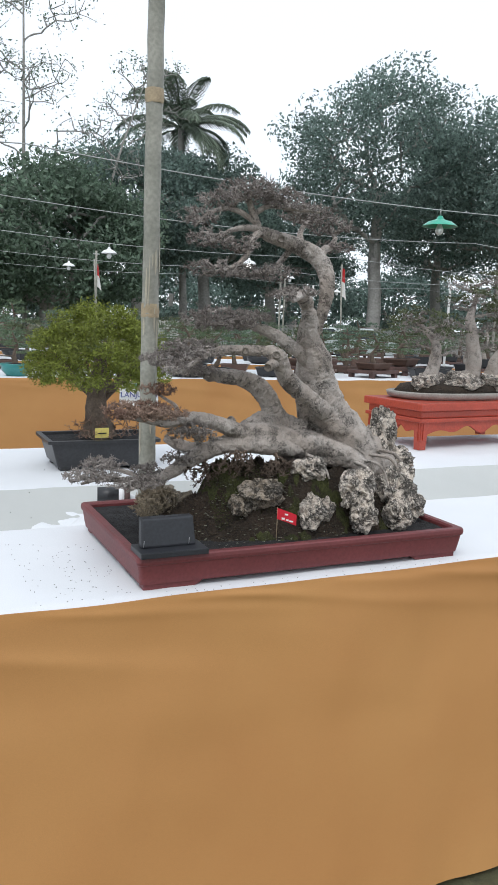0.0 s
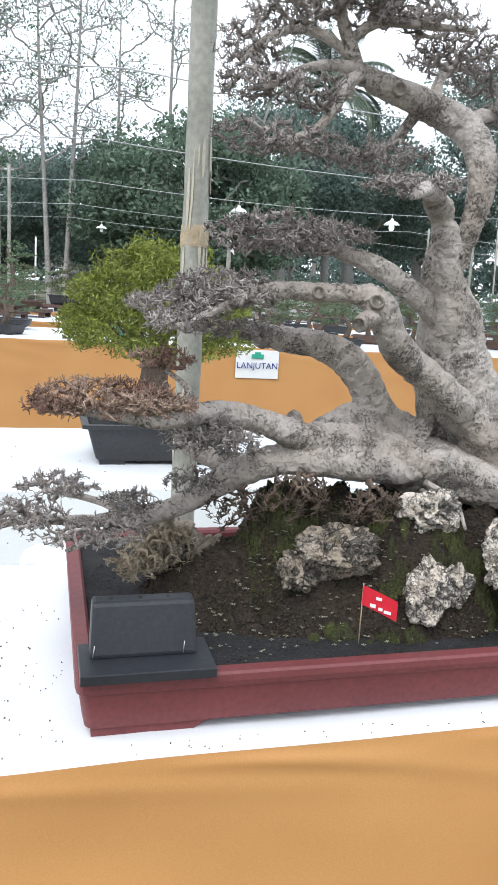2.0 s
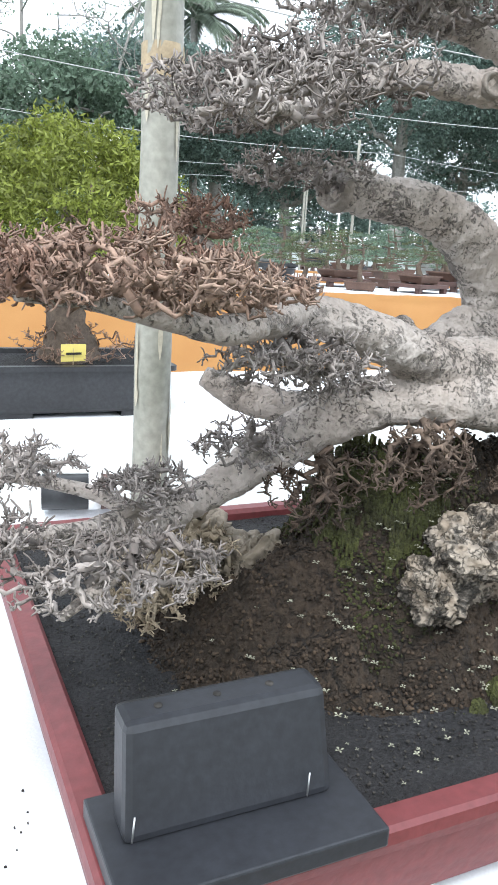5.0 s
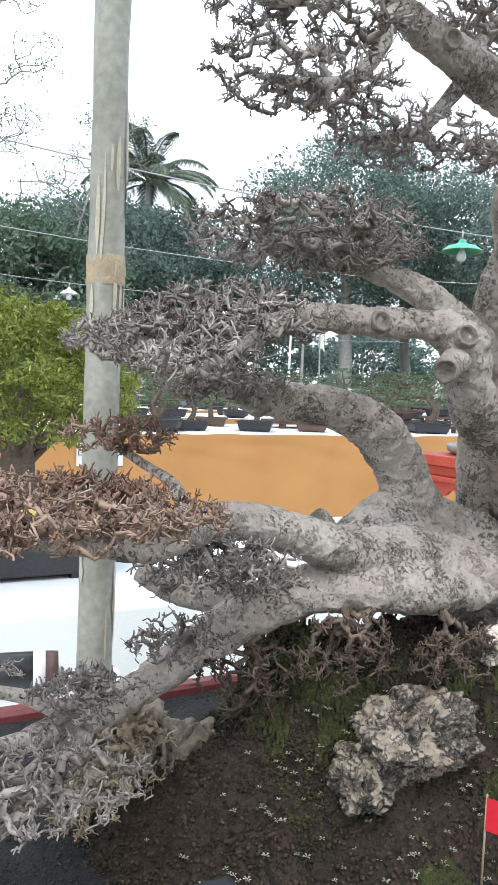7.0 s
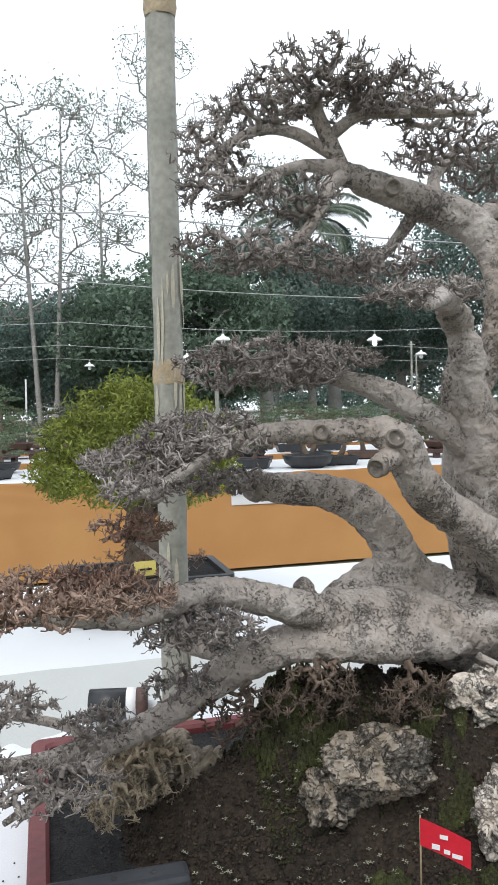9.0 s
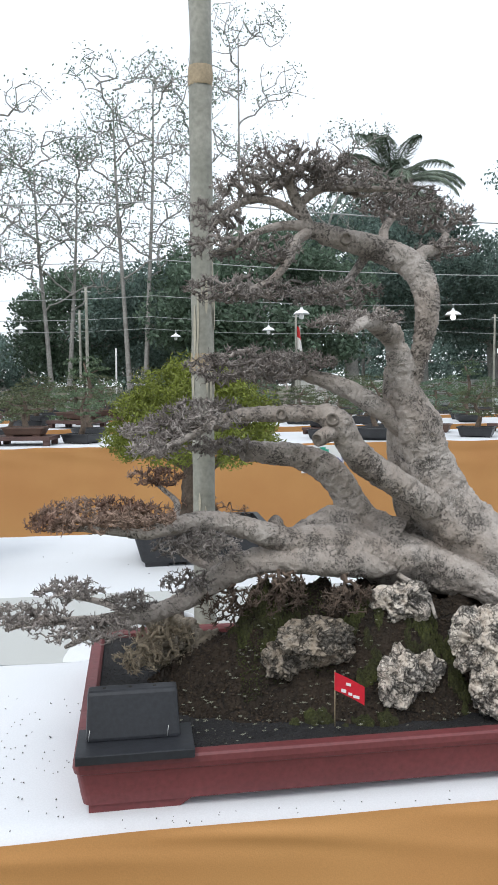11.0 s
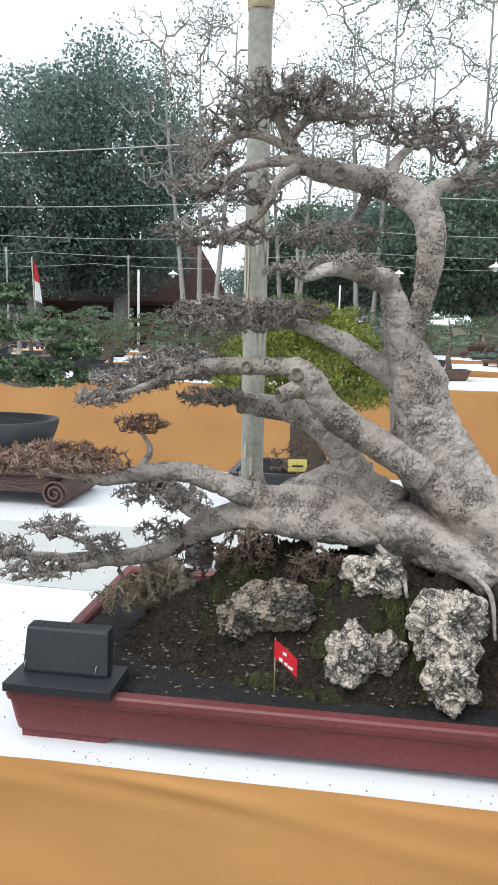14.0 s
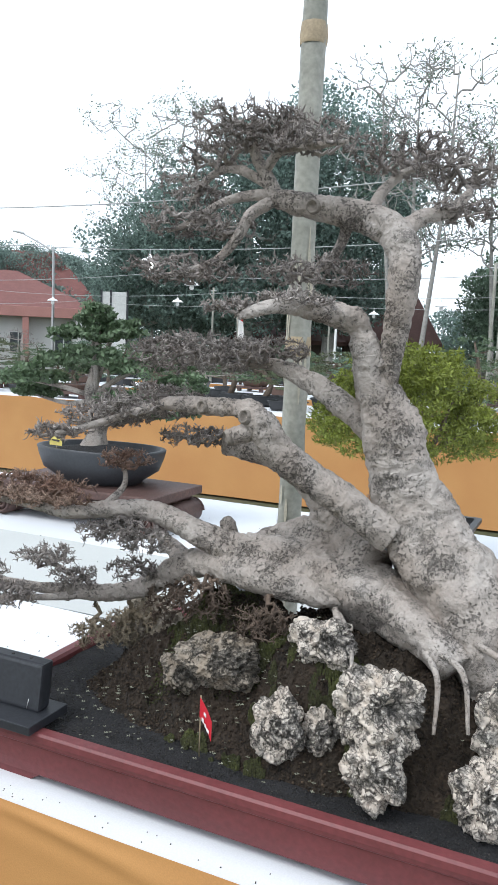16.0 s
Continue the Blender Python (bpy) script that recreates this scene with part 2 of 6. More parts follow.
def tube(pts, sides=8, rough=0.0, freq=9.0, seed=0.0, verts=None, faces=None, caps=True, per=0, ridge=0.0):
    """A limb along rows of x, y, z, radius, with knobs and ridges where rough > 0."""
    line = smooth_line(pts, per) if per else np.array(pts, float)
    verts = [] if verts is None else verts
    faces = [] if faces is None else faces
    base = len(verts)
    c, r = line[:, :3], line[:, 3]
    d = np.gradient(c, axis=0)
    d /= np.linalg.norm(d, axis=1)[:, None] + 1e-9
    up = np.array([0.0, 0.0, 1.0]) if abs(d[0][2]) < 0.9 else np.array([0.0, 1.0, 0.0])
    u = np.cross(d[0], up)
    u /= np.linalg.norm(u) + 1e-9
    for i in range(len(c)):
        u = u - d[i] * np.dot(u, d[i])
        u /= np.linalg.norm(u) + 1e-9
        w = np.cross(d[i], u)
        for k in range(sides):
            a = 2 * math.pi * k / sides
            n = u * math.cos(a) + w * math.sin(a)
            rr = r[i]
            if rough:
                q = Vector(c[i] + n * r[i]) * freq + Vector((seed, seed * 2.3, 0))
                rr *= 1 + rough * (noise.noise(q) + 0.6 * noise.noise(q * 2.7) - 0.5 * abs(noise.noise(q * 5.1))) + ridge * math.sin(3 * a + 2.5 * noise.noise(Vector(c[i]) * 5) + seed)
                if r[i] > 0.012:
                    rr -= 0.0035 * max(0.0, abs(noise.noise(q * 3.4)) * 2.2 - 0.55) + 0.0016 * noise.noise(q * 8.5)
            verts.append(c[i] + n * rr)
    for i in range(len(c) - 1):
        for k in range(sides):
            a, b = base + i * sides + k, base + i * sides + (k + 1) % sides
            faces.append((a, b, b + sides, a + sides))
    if caps:
        faces.append(tuple(base + k for k in reversed(range(sides))))
        faces.append(tuple(base + (len(c) - 1) * sides + k for k in range(sides)))
    return verts, faces


def lathe(profile, sides=32, squash=1.0, power=2.0):
    """Turned from rows of radius, height; power above 2 squares the plan off."""
    verts, faces = [], []
    for r, z in profile:
        for k in range(sides):
            a = 2 * math.pi * k / sides
            ca, sa = math.cos(a), math.sin(a)
            f = (abs(ca) ** power + abs(sa) ** power) ** (-1 / power)
            verts.append((r * f * ca, r * f * sa * squash, z))
    for i in range(len(profile) - 1):
        for k in range(sides):
            a, b = i * sides + k, i * sides + (k + 1) % sides
            faces.append((a, b, b + sides, a + sides))
    faces.append(tuple(reversed(range(sides))))
    faces.append(tuple((len(profile) - 1) * sides + k for k in range(sides)))
    return verts, faces


def grid_sheet(nx, ny, fn):
    verts = [fn(i / (nx - 1), j / (ny - 1)) for j in range(ny) for i in range(nx)]
    faces = [(j * nx + i, j * nx + i + 1, (j + 1) * nx + i + 1, (j + 1) * nx + i) for j in range(ny - 1) for i in range(nx - 1)]
    return verts, faces


TABLE = 0.85

# ---- ground and tables ----
ground_v, ground_f = grid_sheet(60, 60, lambda u, v: (-300 + 600 * u, -200 + 800 * v, -0.02 + 0.0 * u))
ground = tagged(mesh_ob("ground", ground_v, ground_f, GRASS), "dry trodden grass and bare earth of the show ground", "ground", kind="structure")


# shallow pulls in the skirt cloth that start at its hem: where, how steep, how deep
PLEATS = ((-1.15, 0.22, 0.010), (-0.62, 0.10, 0.009), (-0.28, 0.05, 0.012), (-0.20, 0.16, 0.010), (0.10, 0.07, 0.010), (0.34, 0.14, 0.010), (0.72, 0.10, 0.010), (1.3, 0.15, 0.010))


def display_table(y0, y1, x0, x1, label, dips=(), bottom_out=0.1, n=160):
    """A long table under a white sheet, with an orange skirt on its front."""
    tb = thing("display_table", ((x0 + x1) / 2, y0, 0), label, "table", "display tables")
    cx = (x0 + x1) / 2

    def top(u, v):
        x, y = x0 + (x1 - x0) * u, y0 + (y1 - y0) * v
        z = TABLE
        for a, b, depth in dips:
            if a < y < b:
                t = (y - a) / (b - a)
                z -= depth * (min(1.0, t / 0.18) if t < 0.35 else max(0.0, (1 - t) / 0.65))
        if v < 0.02:
            y -= 0.007 * (1 - v / 0.02)
            z -= 0.020 * (1 - v / 0.02) ** 2
        z += 0.0016 * noise.noise(Vector((x * 5, y * 5, 0))) + 0.0012 * noise.noise(Vector((x * 17, y * 14, 3)))
        return (x - cx, y - y0, z)
    v, f = grid_sheet(n, 160, top)
    mesh_ob("white_sheet", v, f, WHITE_CLOTH, tb)

    def skirt(u, w):
        x = x0 + (x1 - x0) * u
        w = w ** 1.7
        d = 0.85 * w
        fold = 0.016 * noise.noise(Vector((x * 2.3, 0, 1))) + 0.008 * noise.noise(Vector((x * 7 + w * 1.5, w * 2, 5)))
        crease = 0.010 * noise.noise(Vector((x * 1.8 + w * 2, w * 6 - x * 1.6, 9))) * math.exp(-w * 2.5)
        for c0, slope, size in PLEATS:
            crease -= 1.7 * size * math.exp(-((w - 0.01 - slope * (x - c0)) / (0.010 + 0.02 * abs(x - c0))) ** 2) * math.exp(-abs(x - c0) * 3.2) * (1 if x > c0 else 0.15)
        hem = 0.004 + 0.010 * noise.noise(Vector((x * 3.1, 7, 0))) - 0.003 * math.exp(-((x - 0.2) / 0.24) ** 2)
        y = -0.012 - bottom_out * w ** 1.2 + min(fold * min(1, w * 4) + crease * min(1, w * 8), 0.008 + 0.1 * w)
        return (x - cx, y, TABLE + 0.002 - d + hem * max(0, 1 - w * 8))
    v, f = grid_sheet(n + n // 3, 64, skirt)
    mesh_ob("orange_skirt", v, f, ORANGE_CLOTH, tb)
    bmf = box(x0 - cx + 0.02, x1 - cx - 0.02, 0.02, y1 - y0 - 0.02, TABLE - 0.16, TABLE - 0.12)
    part("board", bmf, BROWN_STAND, tb)
    for lx in np.arange(x0 - cx + 0.3, x1 - cx, 1.8):
        for ly in (0.12, y1 - y0 - 0.12):
            v, f = tube([(lx, ly, 0, 0.025), (lx, ly, TABLE - 0.16, 0.025)], 8)
            mesh_ob("leg", v, f, BAMBOO, tb)
    return tb


display_table(-0.10, 1.96, -4.2, 5.2, "long table under a white sheet with orange cloth skirt", dips=((0.555, 1.07, 0.11),), n=260)
GREY_CLOTH = mat("grey_cloth", (0.48, 0.49, 0.475), 0.85, 0.08, 3, 400, 0.15, 0.002)


def runner_row(u, v):
    x, y = -4.1 + 9.2 * u, 0.565 + 0.50 * v
    t = (y - 0.555) / 0.515
    z = TABLE - 0.11 * (min(1.0, t / 0.18) if t < 0.35 else max(0.0, (1 - t) / 0.65))
    return (x, y, z + 0.006 + 0.0016 * noise.noise(Vector((x * 5, y * 5, 0))) + 0.002 * noise.noise(Vector((x * 9, y * 9, 6))))


v, f = grid_sheet(240, 50, runner_row)
tagged(mesh_ob("cloth_runner", v, f, GREY_CLOTH), "dull grey cloth sagging between two white table sheets", "cloth")
ROWS_Y = (6.2, 9.2, 12.2)
for ry in ROWS_Y:
    display_table(ry, ry + 1.9, -11, 14, "long white-covered table with an orange skirt across the aisle", n=140)


# ---- the tray ----
TX0, TX1, TY0, TY1 = -0.400, 0.520, -0.066, 0.506
TZ = TABLE + 0.08
tray = thing("bonsai_tray", ((TX0 + TX1) / 2, (TY0 + TY1) / 2, TABLE), "shallow rectangular maroon ceramic tray filled with black soil", "tray")


def rect_ring(hx, hy, z, r=0.013, n=6):
    pts = []
    for sx, sy, a0 in ((1, 1, 0), (-1, 1, 90), (-1, -1, 180), (1, -1, 270)):
        for k in range(n):
            a = radians(a0 + 90 * k / (n - 1))
            pts.append((sx * (hx - r) + r * math.cos(a), sy * (hy - r) + r * math.sin(a), z))
    return pts


def ring_shell(rings, close_first=False, close_last=False):
    n = len(rings[0])
    verts = [p for r in rings for p in r]
    faces = []
    for i in range(len(rings) - 1):
        for k in range(n):
            a, b = i * n + k, i * n + (k + 1) % n
            faces.append((a, b, b + n, a + n))
    if close_first:
        faces.append(tuple(reversed(range(n))))
    if close_last:
        faces.append(tuple(range((len(rings) - 1) * n, len(rings) * n)))
    return verts, faces


hx, hy = (TX1 - TX0) / 2, (TY1 - TY0) / 2
v, f = ring_shell([rect_ring(hx - 0.03, hy - 0.03, 0.014), rect_ring(hx - 0.012, hy - 0.012, 0.014), rect_ring(hx - 0.009, hy - 0.009, 0.03), rect_ring(hx - 0.005, hy - 0.005, 0.058),
                   rect_ring(hx - 0.0045, hy - 0.0045, 0.062), rect_ring(hx - 0.024, hy - 0.024, 0.062), rect_ring(hx - 0.03, hy - 0.03, 0.03)], True, True)
mesh_ob("body", v, f, RED_CERAMIC, tray, smooth=False)
v, f = ring_shell([rect_ring(hx - 0.005, hy - 0.005, 0.060), rect_ring(hx - 0.0015, hy - 0.0015, 0.063), rect_ring(hx, hy, 0.070), rect_ring(hx - 0.001, hy - 0.001, 0.078), rect_ring(hx - 0.004, hy - 0.004, 0.081),
                   rect_ring(hx - 0.020, hy - 0.020, 0.081), rect_ring(hx - 0.024, hy - 0.024, 0.076), rect_ring(hx - 0.025, hy - 0.025, 0.055)])
mesh_ob("rim", v, f, RED_CERAMIC, tray, smooth=False)
for sx in (-1, 1):
    for sy in (-1, 1):
        bm = bmesh.new()
        box(sx * (hx - 0.02), sx * (hx - 0.17), sy * (hy - 0.018), sy * (hy - 0.05), 0, 0.016, 0, 1.0, bm)
        for w in bm.verts:
            if w.co.z < 0.008 and abs(w.co.x) < hx - 0.1:
                w.co.x = sx * (hx - 0.145)
        part("foot", bm, RED_CERAMIC, tray)


def mound_height(x, y):
    """Height over the tray's rim of the earth hump on which the tree sits."""
    a = math.exp(-(((x - 0.27) / 0.19) ** 2 + ((y - 0.21) / 0.16) ** 2) ** 2) * 0.150
    b = math.exp(-(((x + 0.04) / 0.135) ** 2 + ((y - 0.215) / 0.13) ** 2) ** 1.5) * 0.170
    c = math.exp(-(((x - 0.06) / 0.30) ** 2 + ((y - 0.13) / 0.13) ** 2) ** 2) * 0.06
    e = math.exp(-(((x - 0.12) / 0.17) ** 2 + ((y - 0.19) / 0.14) ** 2) ** 1.8) * 0.165
    d = math.exp(-(((x + 0.14) / 0.15) ** 2 + ((y - 0.20) / 0.11) ** 2) ** 1.3) * 0.10
    h = max(a, b, d, e) + c * 0.6
    q = Vector((x * 14, y * 14, 1))
    return h * (1 + 0.12 * noise.noise(q) + 0.09 * noise.noise(q * 2.6)) + 0.004 * noise.noise(q * 4) - 0.016


SOIL_Z = TZ - 0.012
v, f = grid_sheet(40, 30, lambda a, b: (-hx + 0.022 + a * (2 * hx - 0.044), -hy + 0.022 + b * (2 * hy - 0.044), SOIL_Z - TABLE + 0.004 * noise.noise(Vector((a * 22, b * 15, 0)))))
mesh_ob("soil", v, f, SOIL, tray, "black grainy volcanic soil")


def mound_lumps(x, y):
    """Clods, cracks and small hollows of the mound's skin."""
    return 0.018 * noise.noise(Vector((x * 26, y * 26, 4))) + 0.014 * (0.3 - abs(noise.noise(Vector((x * 60, y * 60, 2))))) + 0.009 * noise.noise(Vector((x * 130, y * 130, 8)))


def hump(a, b):
    x, y = -0.36 + 0.84 * a, -0.03 + 0.52 * b
    edge = min(a, 1 - a, b, 1 - b)
    return (x, y, SOIL_Z - 0.016 + mound_height(x, y) * min(1, edge * 14) + mound_lumps(x, y) * max(0.0, min(1, mound_height(x, y) * 25)))


v, f = grid_sheet(260, 170, hump)
mound = tagged(mesh_ob("earth_mound", v, f, MOUND), "dark crumbly earth mound heaped in the tray", "mound")

# ---- the bamboo pole ----
pole = thing("bamboo_pole", (-0.156, 0.66, 0), "weathered bamboo pole standing between the tables", "pole")


def pole_x(z):
    return 0.002 * z


zs = [0.0, 0.86, 1.475, 2.10, 2.78, 3.45, 4.2, 5.0]
for z0, z1 in zip(zs, zs[1:]):
    seg = []
    for t in np.linspace(0, 1, 9):
        z = z0 + (z1 - z0) * t
        r = 0.0275 - 0.0006 * z - 0.0012 * math.sin(math.pi * t)
        seg.append((pole_x(z), 0, z, r))
    v, f = tube(seg, 20, 0.02, 9, z0, caps=False)
    mesh_ob("culm_section", v, f, BAMBOO, pole)
    for dz, rr in ((0.0, 0.0292),):
        v, f = tube([(pole_x(z1), 0, z1 - 0.012, 0.0272), (pole_x(z1), 0, z1 - 0.005, rr), (pole_x(z1), 0, z1, rr - 0.0012), (pole_x(z1), 0, z1 + 0.004, rr), (pole_x(z1), 0, z1 + 0.03, 0.0272)], 20, 0.02, 20, z0, caps=False)
        mesh_ob("node_ring", v, f, BAMBOO_NODE, pole, "pale scarred bamboo joint")
# scars where the green skin is scraped off
for k in range(26):
    z0 = random.choice((random.uniform(0.88, 1.15), random.uniform(1.36, 1.62), random.uniform(1.48, 1.62)))
    a = random.uniform(-2.9, -0.2)
    ln = random.uniform(0.03, 0.13)
    w = random.uniform(0.0012, 0.004)
    vv = []
    for j in range(6):
        z = z0 + ln * j / 5
        wid = w * math.sin(math.pi * (j + 0.4) / 5.8)
        for s in (-1, 1):
            aa = a + s * wid / 0.027
            vv.append((pole_x(z) + 0.0279 * math.cos(aa), 0.0279 * math.sin(aa), z))
    ff = [(2 * j, 2 * j + 1, 2 * j + 3, 2 * j + 2) for j in range(5)]
    mesh_ob("scar", vv, ff, BAMBOO_SCAR, pole)


# ---- twigs ----
def polylines(P, R, sides):
    """Many thin limbs at once: P is (n, k, 3), R is (n, k). Returns vertices and quads."""
    n, k, _ = P.shape
    D = np.gradient(P, axis=1)
    D /= np.linalg.norm(D, axis=2, keepdims=True) + 1e-9
    ref = np.where(np.abs(D[:, :1, 2:3]) < 0.8, np.array([0.0, 0.0, 1.0]), np.array([1.0, 0.0, 0.0]))
    U = np.cross(D, np.broadcast_to(ref, D.shape))
    U /= np.linalg.norm(U, axis=2, keepdims=True) + 1e-9
    V = np.cross(D, U)
    a = np.arange(sides) * 2 * math.pi / sides
    ring = U[:, :, None, :] * np.cos(a)[None, None, :, None] + V[:, :, None, :] * np.sin(a)[None, None, :, None]
    verts = (P[:, :, None, :] + ring * R[:, :, None, None]).reshape(-1, 3)
    base = (np.arange(n) * k * sides)[:, None, None] + (np.arange(k - 1) * sides)[None, :, None]
    s = np.arange(sides)[None, None, :]
    s2 = (np.arange(sides) + 1)[None, None, :] % sides
    quads = np.stack([base + s, base + s2, base + s2 + sides, base + s + sides], axis=-1).reshape(-1, 4)
    return verts, quads


def fast_mesh(name, verts, faces, material, parent=None, label="", smooth=True):
    """A mesh from arrays; faces all have the same number of corners."""
    me = bpy.data.meshes.new(name)
    n, k = faces.shape
    me.vertices.add(len(verts))
    me.vertices.foreach_set("co", np.asarray(verts, np.float32).ravel())
    me.loops.add(n * k)
    me.loops.foreach_set("vertex_index", faces.astype(np.int32).ravel())
    me.polygons.add(n)
    me.polygons.foreach_set("loop_start", np.arange(n, dtype=np.int32) * k)
    me.update(calc_edges=True)
    me.materials.append(material)
    if smooth:
        me.shade_smooth()
    ob = new(name, me)
    if parent:
        ob.parent = parent
    if label:
        ob["label"] = label
    if parent and name in ("twig_pad", "leaf_pad", "leaves", "bough", "crown", "foliage", "surface_root"):
        ob["kind"] = "stuff"
    return ob


def join(chunks):
    vs, fs, off = [], [], 0
    for v, q in chunks:
        vs.append(v)
        fs.append(q + off)
        off += len(v)
    return np.vstack(vs), np.vstack(fs)


def grow(root, centre, radii, n, rng, flat=0.55, root_r=0.008, base_r=0.0009):
    """A crooked little limb system that fills an ellipsoid from its root. Returns nodes, parents, radii."""
    pts = []
    while len(pts) < n:
        p = rng.uniform(-1, 1, 3)
        d = np.linalg.norm(p)
        w = noise.noise(Vector(p * 2.3) + Vector((n * 0.37, root_r * 900, 2.0)))
        if d < 1 and (d > 0.45 or rng.random() < 0.5) and p[2] > -flat - 0.3 and w > -0.18 - 0.25 * rng.random():
            pts.append(p)
    pts = np.array(pts) * radii + centre
    root = np.array(root, float)
    pts = pts[np.argsort(np.linalg.norm(pts - root, axis=1))]
    mid = [root]
    parent = [-1]
    plen = [0.0]
    steps = 5
    for i in range(1, steps):
        t = i / steps
        q = root + (np.array(centre) - np.array([0, 0, radii[2] * 0.3]) - root) * t + rng.normal(0, 0.006, 3)
        mid.append(q)
        parent.append(i - 1)
        plen.append(plen[-1] + np.linalg.norm(q - mid[-2]))
    nodes = np.vstack([np.array(mid), np.zeros((n, 3))])
    plen = np.array(plen + [0.0] * n)
    m = len(mid)
    for i, p in enumerate(pts):
        d = np.linalg.norm(nodes[:m + i] - p, axis=1)
        j = int(np.argmin(d * d * 18 + d + 0.22 * plen[:m + i]))
        nodes[m + i] = p
        parent.append(j)
        plen[m + i] = plen[j] + d[j]
    count = np.ones(len(nodes))
    for i in range(len(nodes) - 1, 0, -1):
        if i >= m or parent[i] == i - 1:
            count[parent[i]] += count[i]
    r = np.minimum(base_r * count ** 0.36, root_r)
    return nodes, np.array(parent), r


def twig_mass(name, root, centre, radii, n, material, parent, spurs=6, size=1.0, seed=0, root_r=0.008, label=""):
    rng = np.random.default_rng(seed)
    nodes, par, r = grow(root, centre, np.array(radii), n, rng, root_r=root_r)
    idx = np.arange(1, len(nodes))
    A, B = nodes[par[idx]], nodes[idx]
    L = np.linalg.norm(B - A, axis=1)[:, None]
    M1 = A + (B - A) * 0.35 + rng.normal(0, 0.20, A.shape) * L
    M2 = A + (B - A) * 0.7 + rng.normal(0, 0.18, A.shape) * L
    ra = np.minimum(r[par[idx]], r[idx] * 1.5)
    P = np.stack([A, M1, M2, B], axis=1)
    R = np.stack([ra, ra * 0.7 + r[idx] * 0.3, r[idx] * 0.95, r[idx] * 0.85], axis=1)
    chunks = [polylines(P, R, 5)]
    # short blunt spurs along every limb
    k = spurs
    S = np.repeat(np.arange(len(idx)), k)
    t = rng.random(len(S))[:, None]
    start = np.where(t < 0.5, M1[S] + (M2[S] - M1[S]) * (t * 2), M2[S] + (B[S] - M2[S]) * (t * 2 - 1))
    out = (start - np.array(centre)) / np.array(radii)
    d = rng.normal(0, 1, start.shape) + 0.35 * out / (np.linalg.norm(out, axis=1, keepdims=True) + 1e-6) + np.array([0, 0, 0.55])
    d /= np.linalg.norm(d, axis=1, keepdims=True)
    ln = (0.0028 + 0.0060 * rng.random(len(S)) ** 1.4)[:, None] * size
    bend = rng.normal(0, 0.75, start.shape)
    bend2 = rng.normal(0, 0.75, start.shape)
    p1 = start + d * ln * 0.4
    p2 = p1 + (d + bend) * ln * 0.35
    p3 = p2 + (d + bend2 + np.array([0, 0, 0.3])) * ln * 0.3
    p4 = p3 + (p3 - p2) * 0.2
    r0 = rng.uniform(0.00055, 0.0010, len(S)) * size
    P = np.stack([start, p1, p2, p3, p4], axis=1)
    R = np.stack([r0 * 1.0, r0 * 0.85, r0 * 1.0, r0 * 1.05, r0 * 0.6], axis=1)
    chunks.append(polylines(P, R, 3))
    v, q = join(chunks)
    return fast_mesh(name, v, q, material, parent, label, smooth=False)


# ---- the great bonsai ----
tree = thing("bonsai_tree", (0, 0, 0), "old grey gnarled leafless bonsai with a bowed trunk", "bonsai")


def limb(name, rows, sides=18, rough=0.13, ridge=0.05, seed=0.0, per=8, parent=tree, label="", freq=20.0):
    v, f = tube(rows, sides, rough, freq, seed, per=per, ridge=ridge)
    return mesh_ob(name, v, f, BARK, parent, label)


def cut_end(parent, at, toward, r, seed=0):
    """The dark scar of a sawn-off branch, a rolled lip of bark round it."""
    z = Vector(toward).normalized()
    rot = z.to_track_quat("Z", "Y").to_matrix()
    vv, ff = [], []
    prof = ((0.0, -0.002), (0.45, -0.002), (0.8, 0.0), (0.95, 0.003), (1.15, 0.002), (1.3, -0.006))
    n = 16
    for k, (rr, h) in enumerate(prof):
        for j in range(n):
            a = 2 * math.pi * j / n
            w = 1 + 0.12 * noise.noise(Vector((math.cos(a) * 2 + seed, math.sin(a) * 2, k * 0.2)))
            vv.append(rot @ Vector((r * rr * w * math.cos(a), r * rr * w * math.sin(a), h)) + Vector(at))
    for k in range(len(prof) - 1):
        for j in range(n):
            a, b = k * n + j, k * n + (j + 1) % n
            ff.append((a, b, b + n, a + n))
    return mesh_ob("cut_scar", vv, ff, BARK_CUT, parent, "dark healed saw scar")


TRUNK = [(0.40, 0.20, 0.99, 0.085), (0.345, 0.19, 1.085, 0.075), (0.290, 0.195, 1.150, 0.064), (0.253, 0.200, 1.188, 0.060), (0.228, 0.207, 1.220, 0.058), (0.211, 0.207, 1.251, 0.055), (0.195, 0.202, 1.289, 0.049), (0.183, 0.198, 1.328, 0.045), (0.172, 0.196, 1.366, 0.043), (0.157, 0.194, 1.402, 0.036), (0.145, 0.186, 1.439, 0.028), (0.140, 0.174, 1.476, 0.021)]
STEM = [(0.166, 0.190, 1.425, 0.014), (0.170, 0.182, 1.462, 0.016), (0.176, 0.174, 1.500, 0.018), (0.182, 0.170, 1.540, 0.020), (0.185, 0.174, 1.580, 0.022), (0.180, 0.184, 1.612, 0.023), (0.164, 0.196, 1.637, 0.024), (0.136, 0.206, 1.654, 0.023), (0.109, 0.209, 1.664, 0.022), (0.071, 0.203, 1.673, 0.020), (0.034, 0.198, 1.681, 0.018), (0.000, 0.192, 1.689, 0.016), (-0.025, 0.188, 1.695, 0.012)]
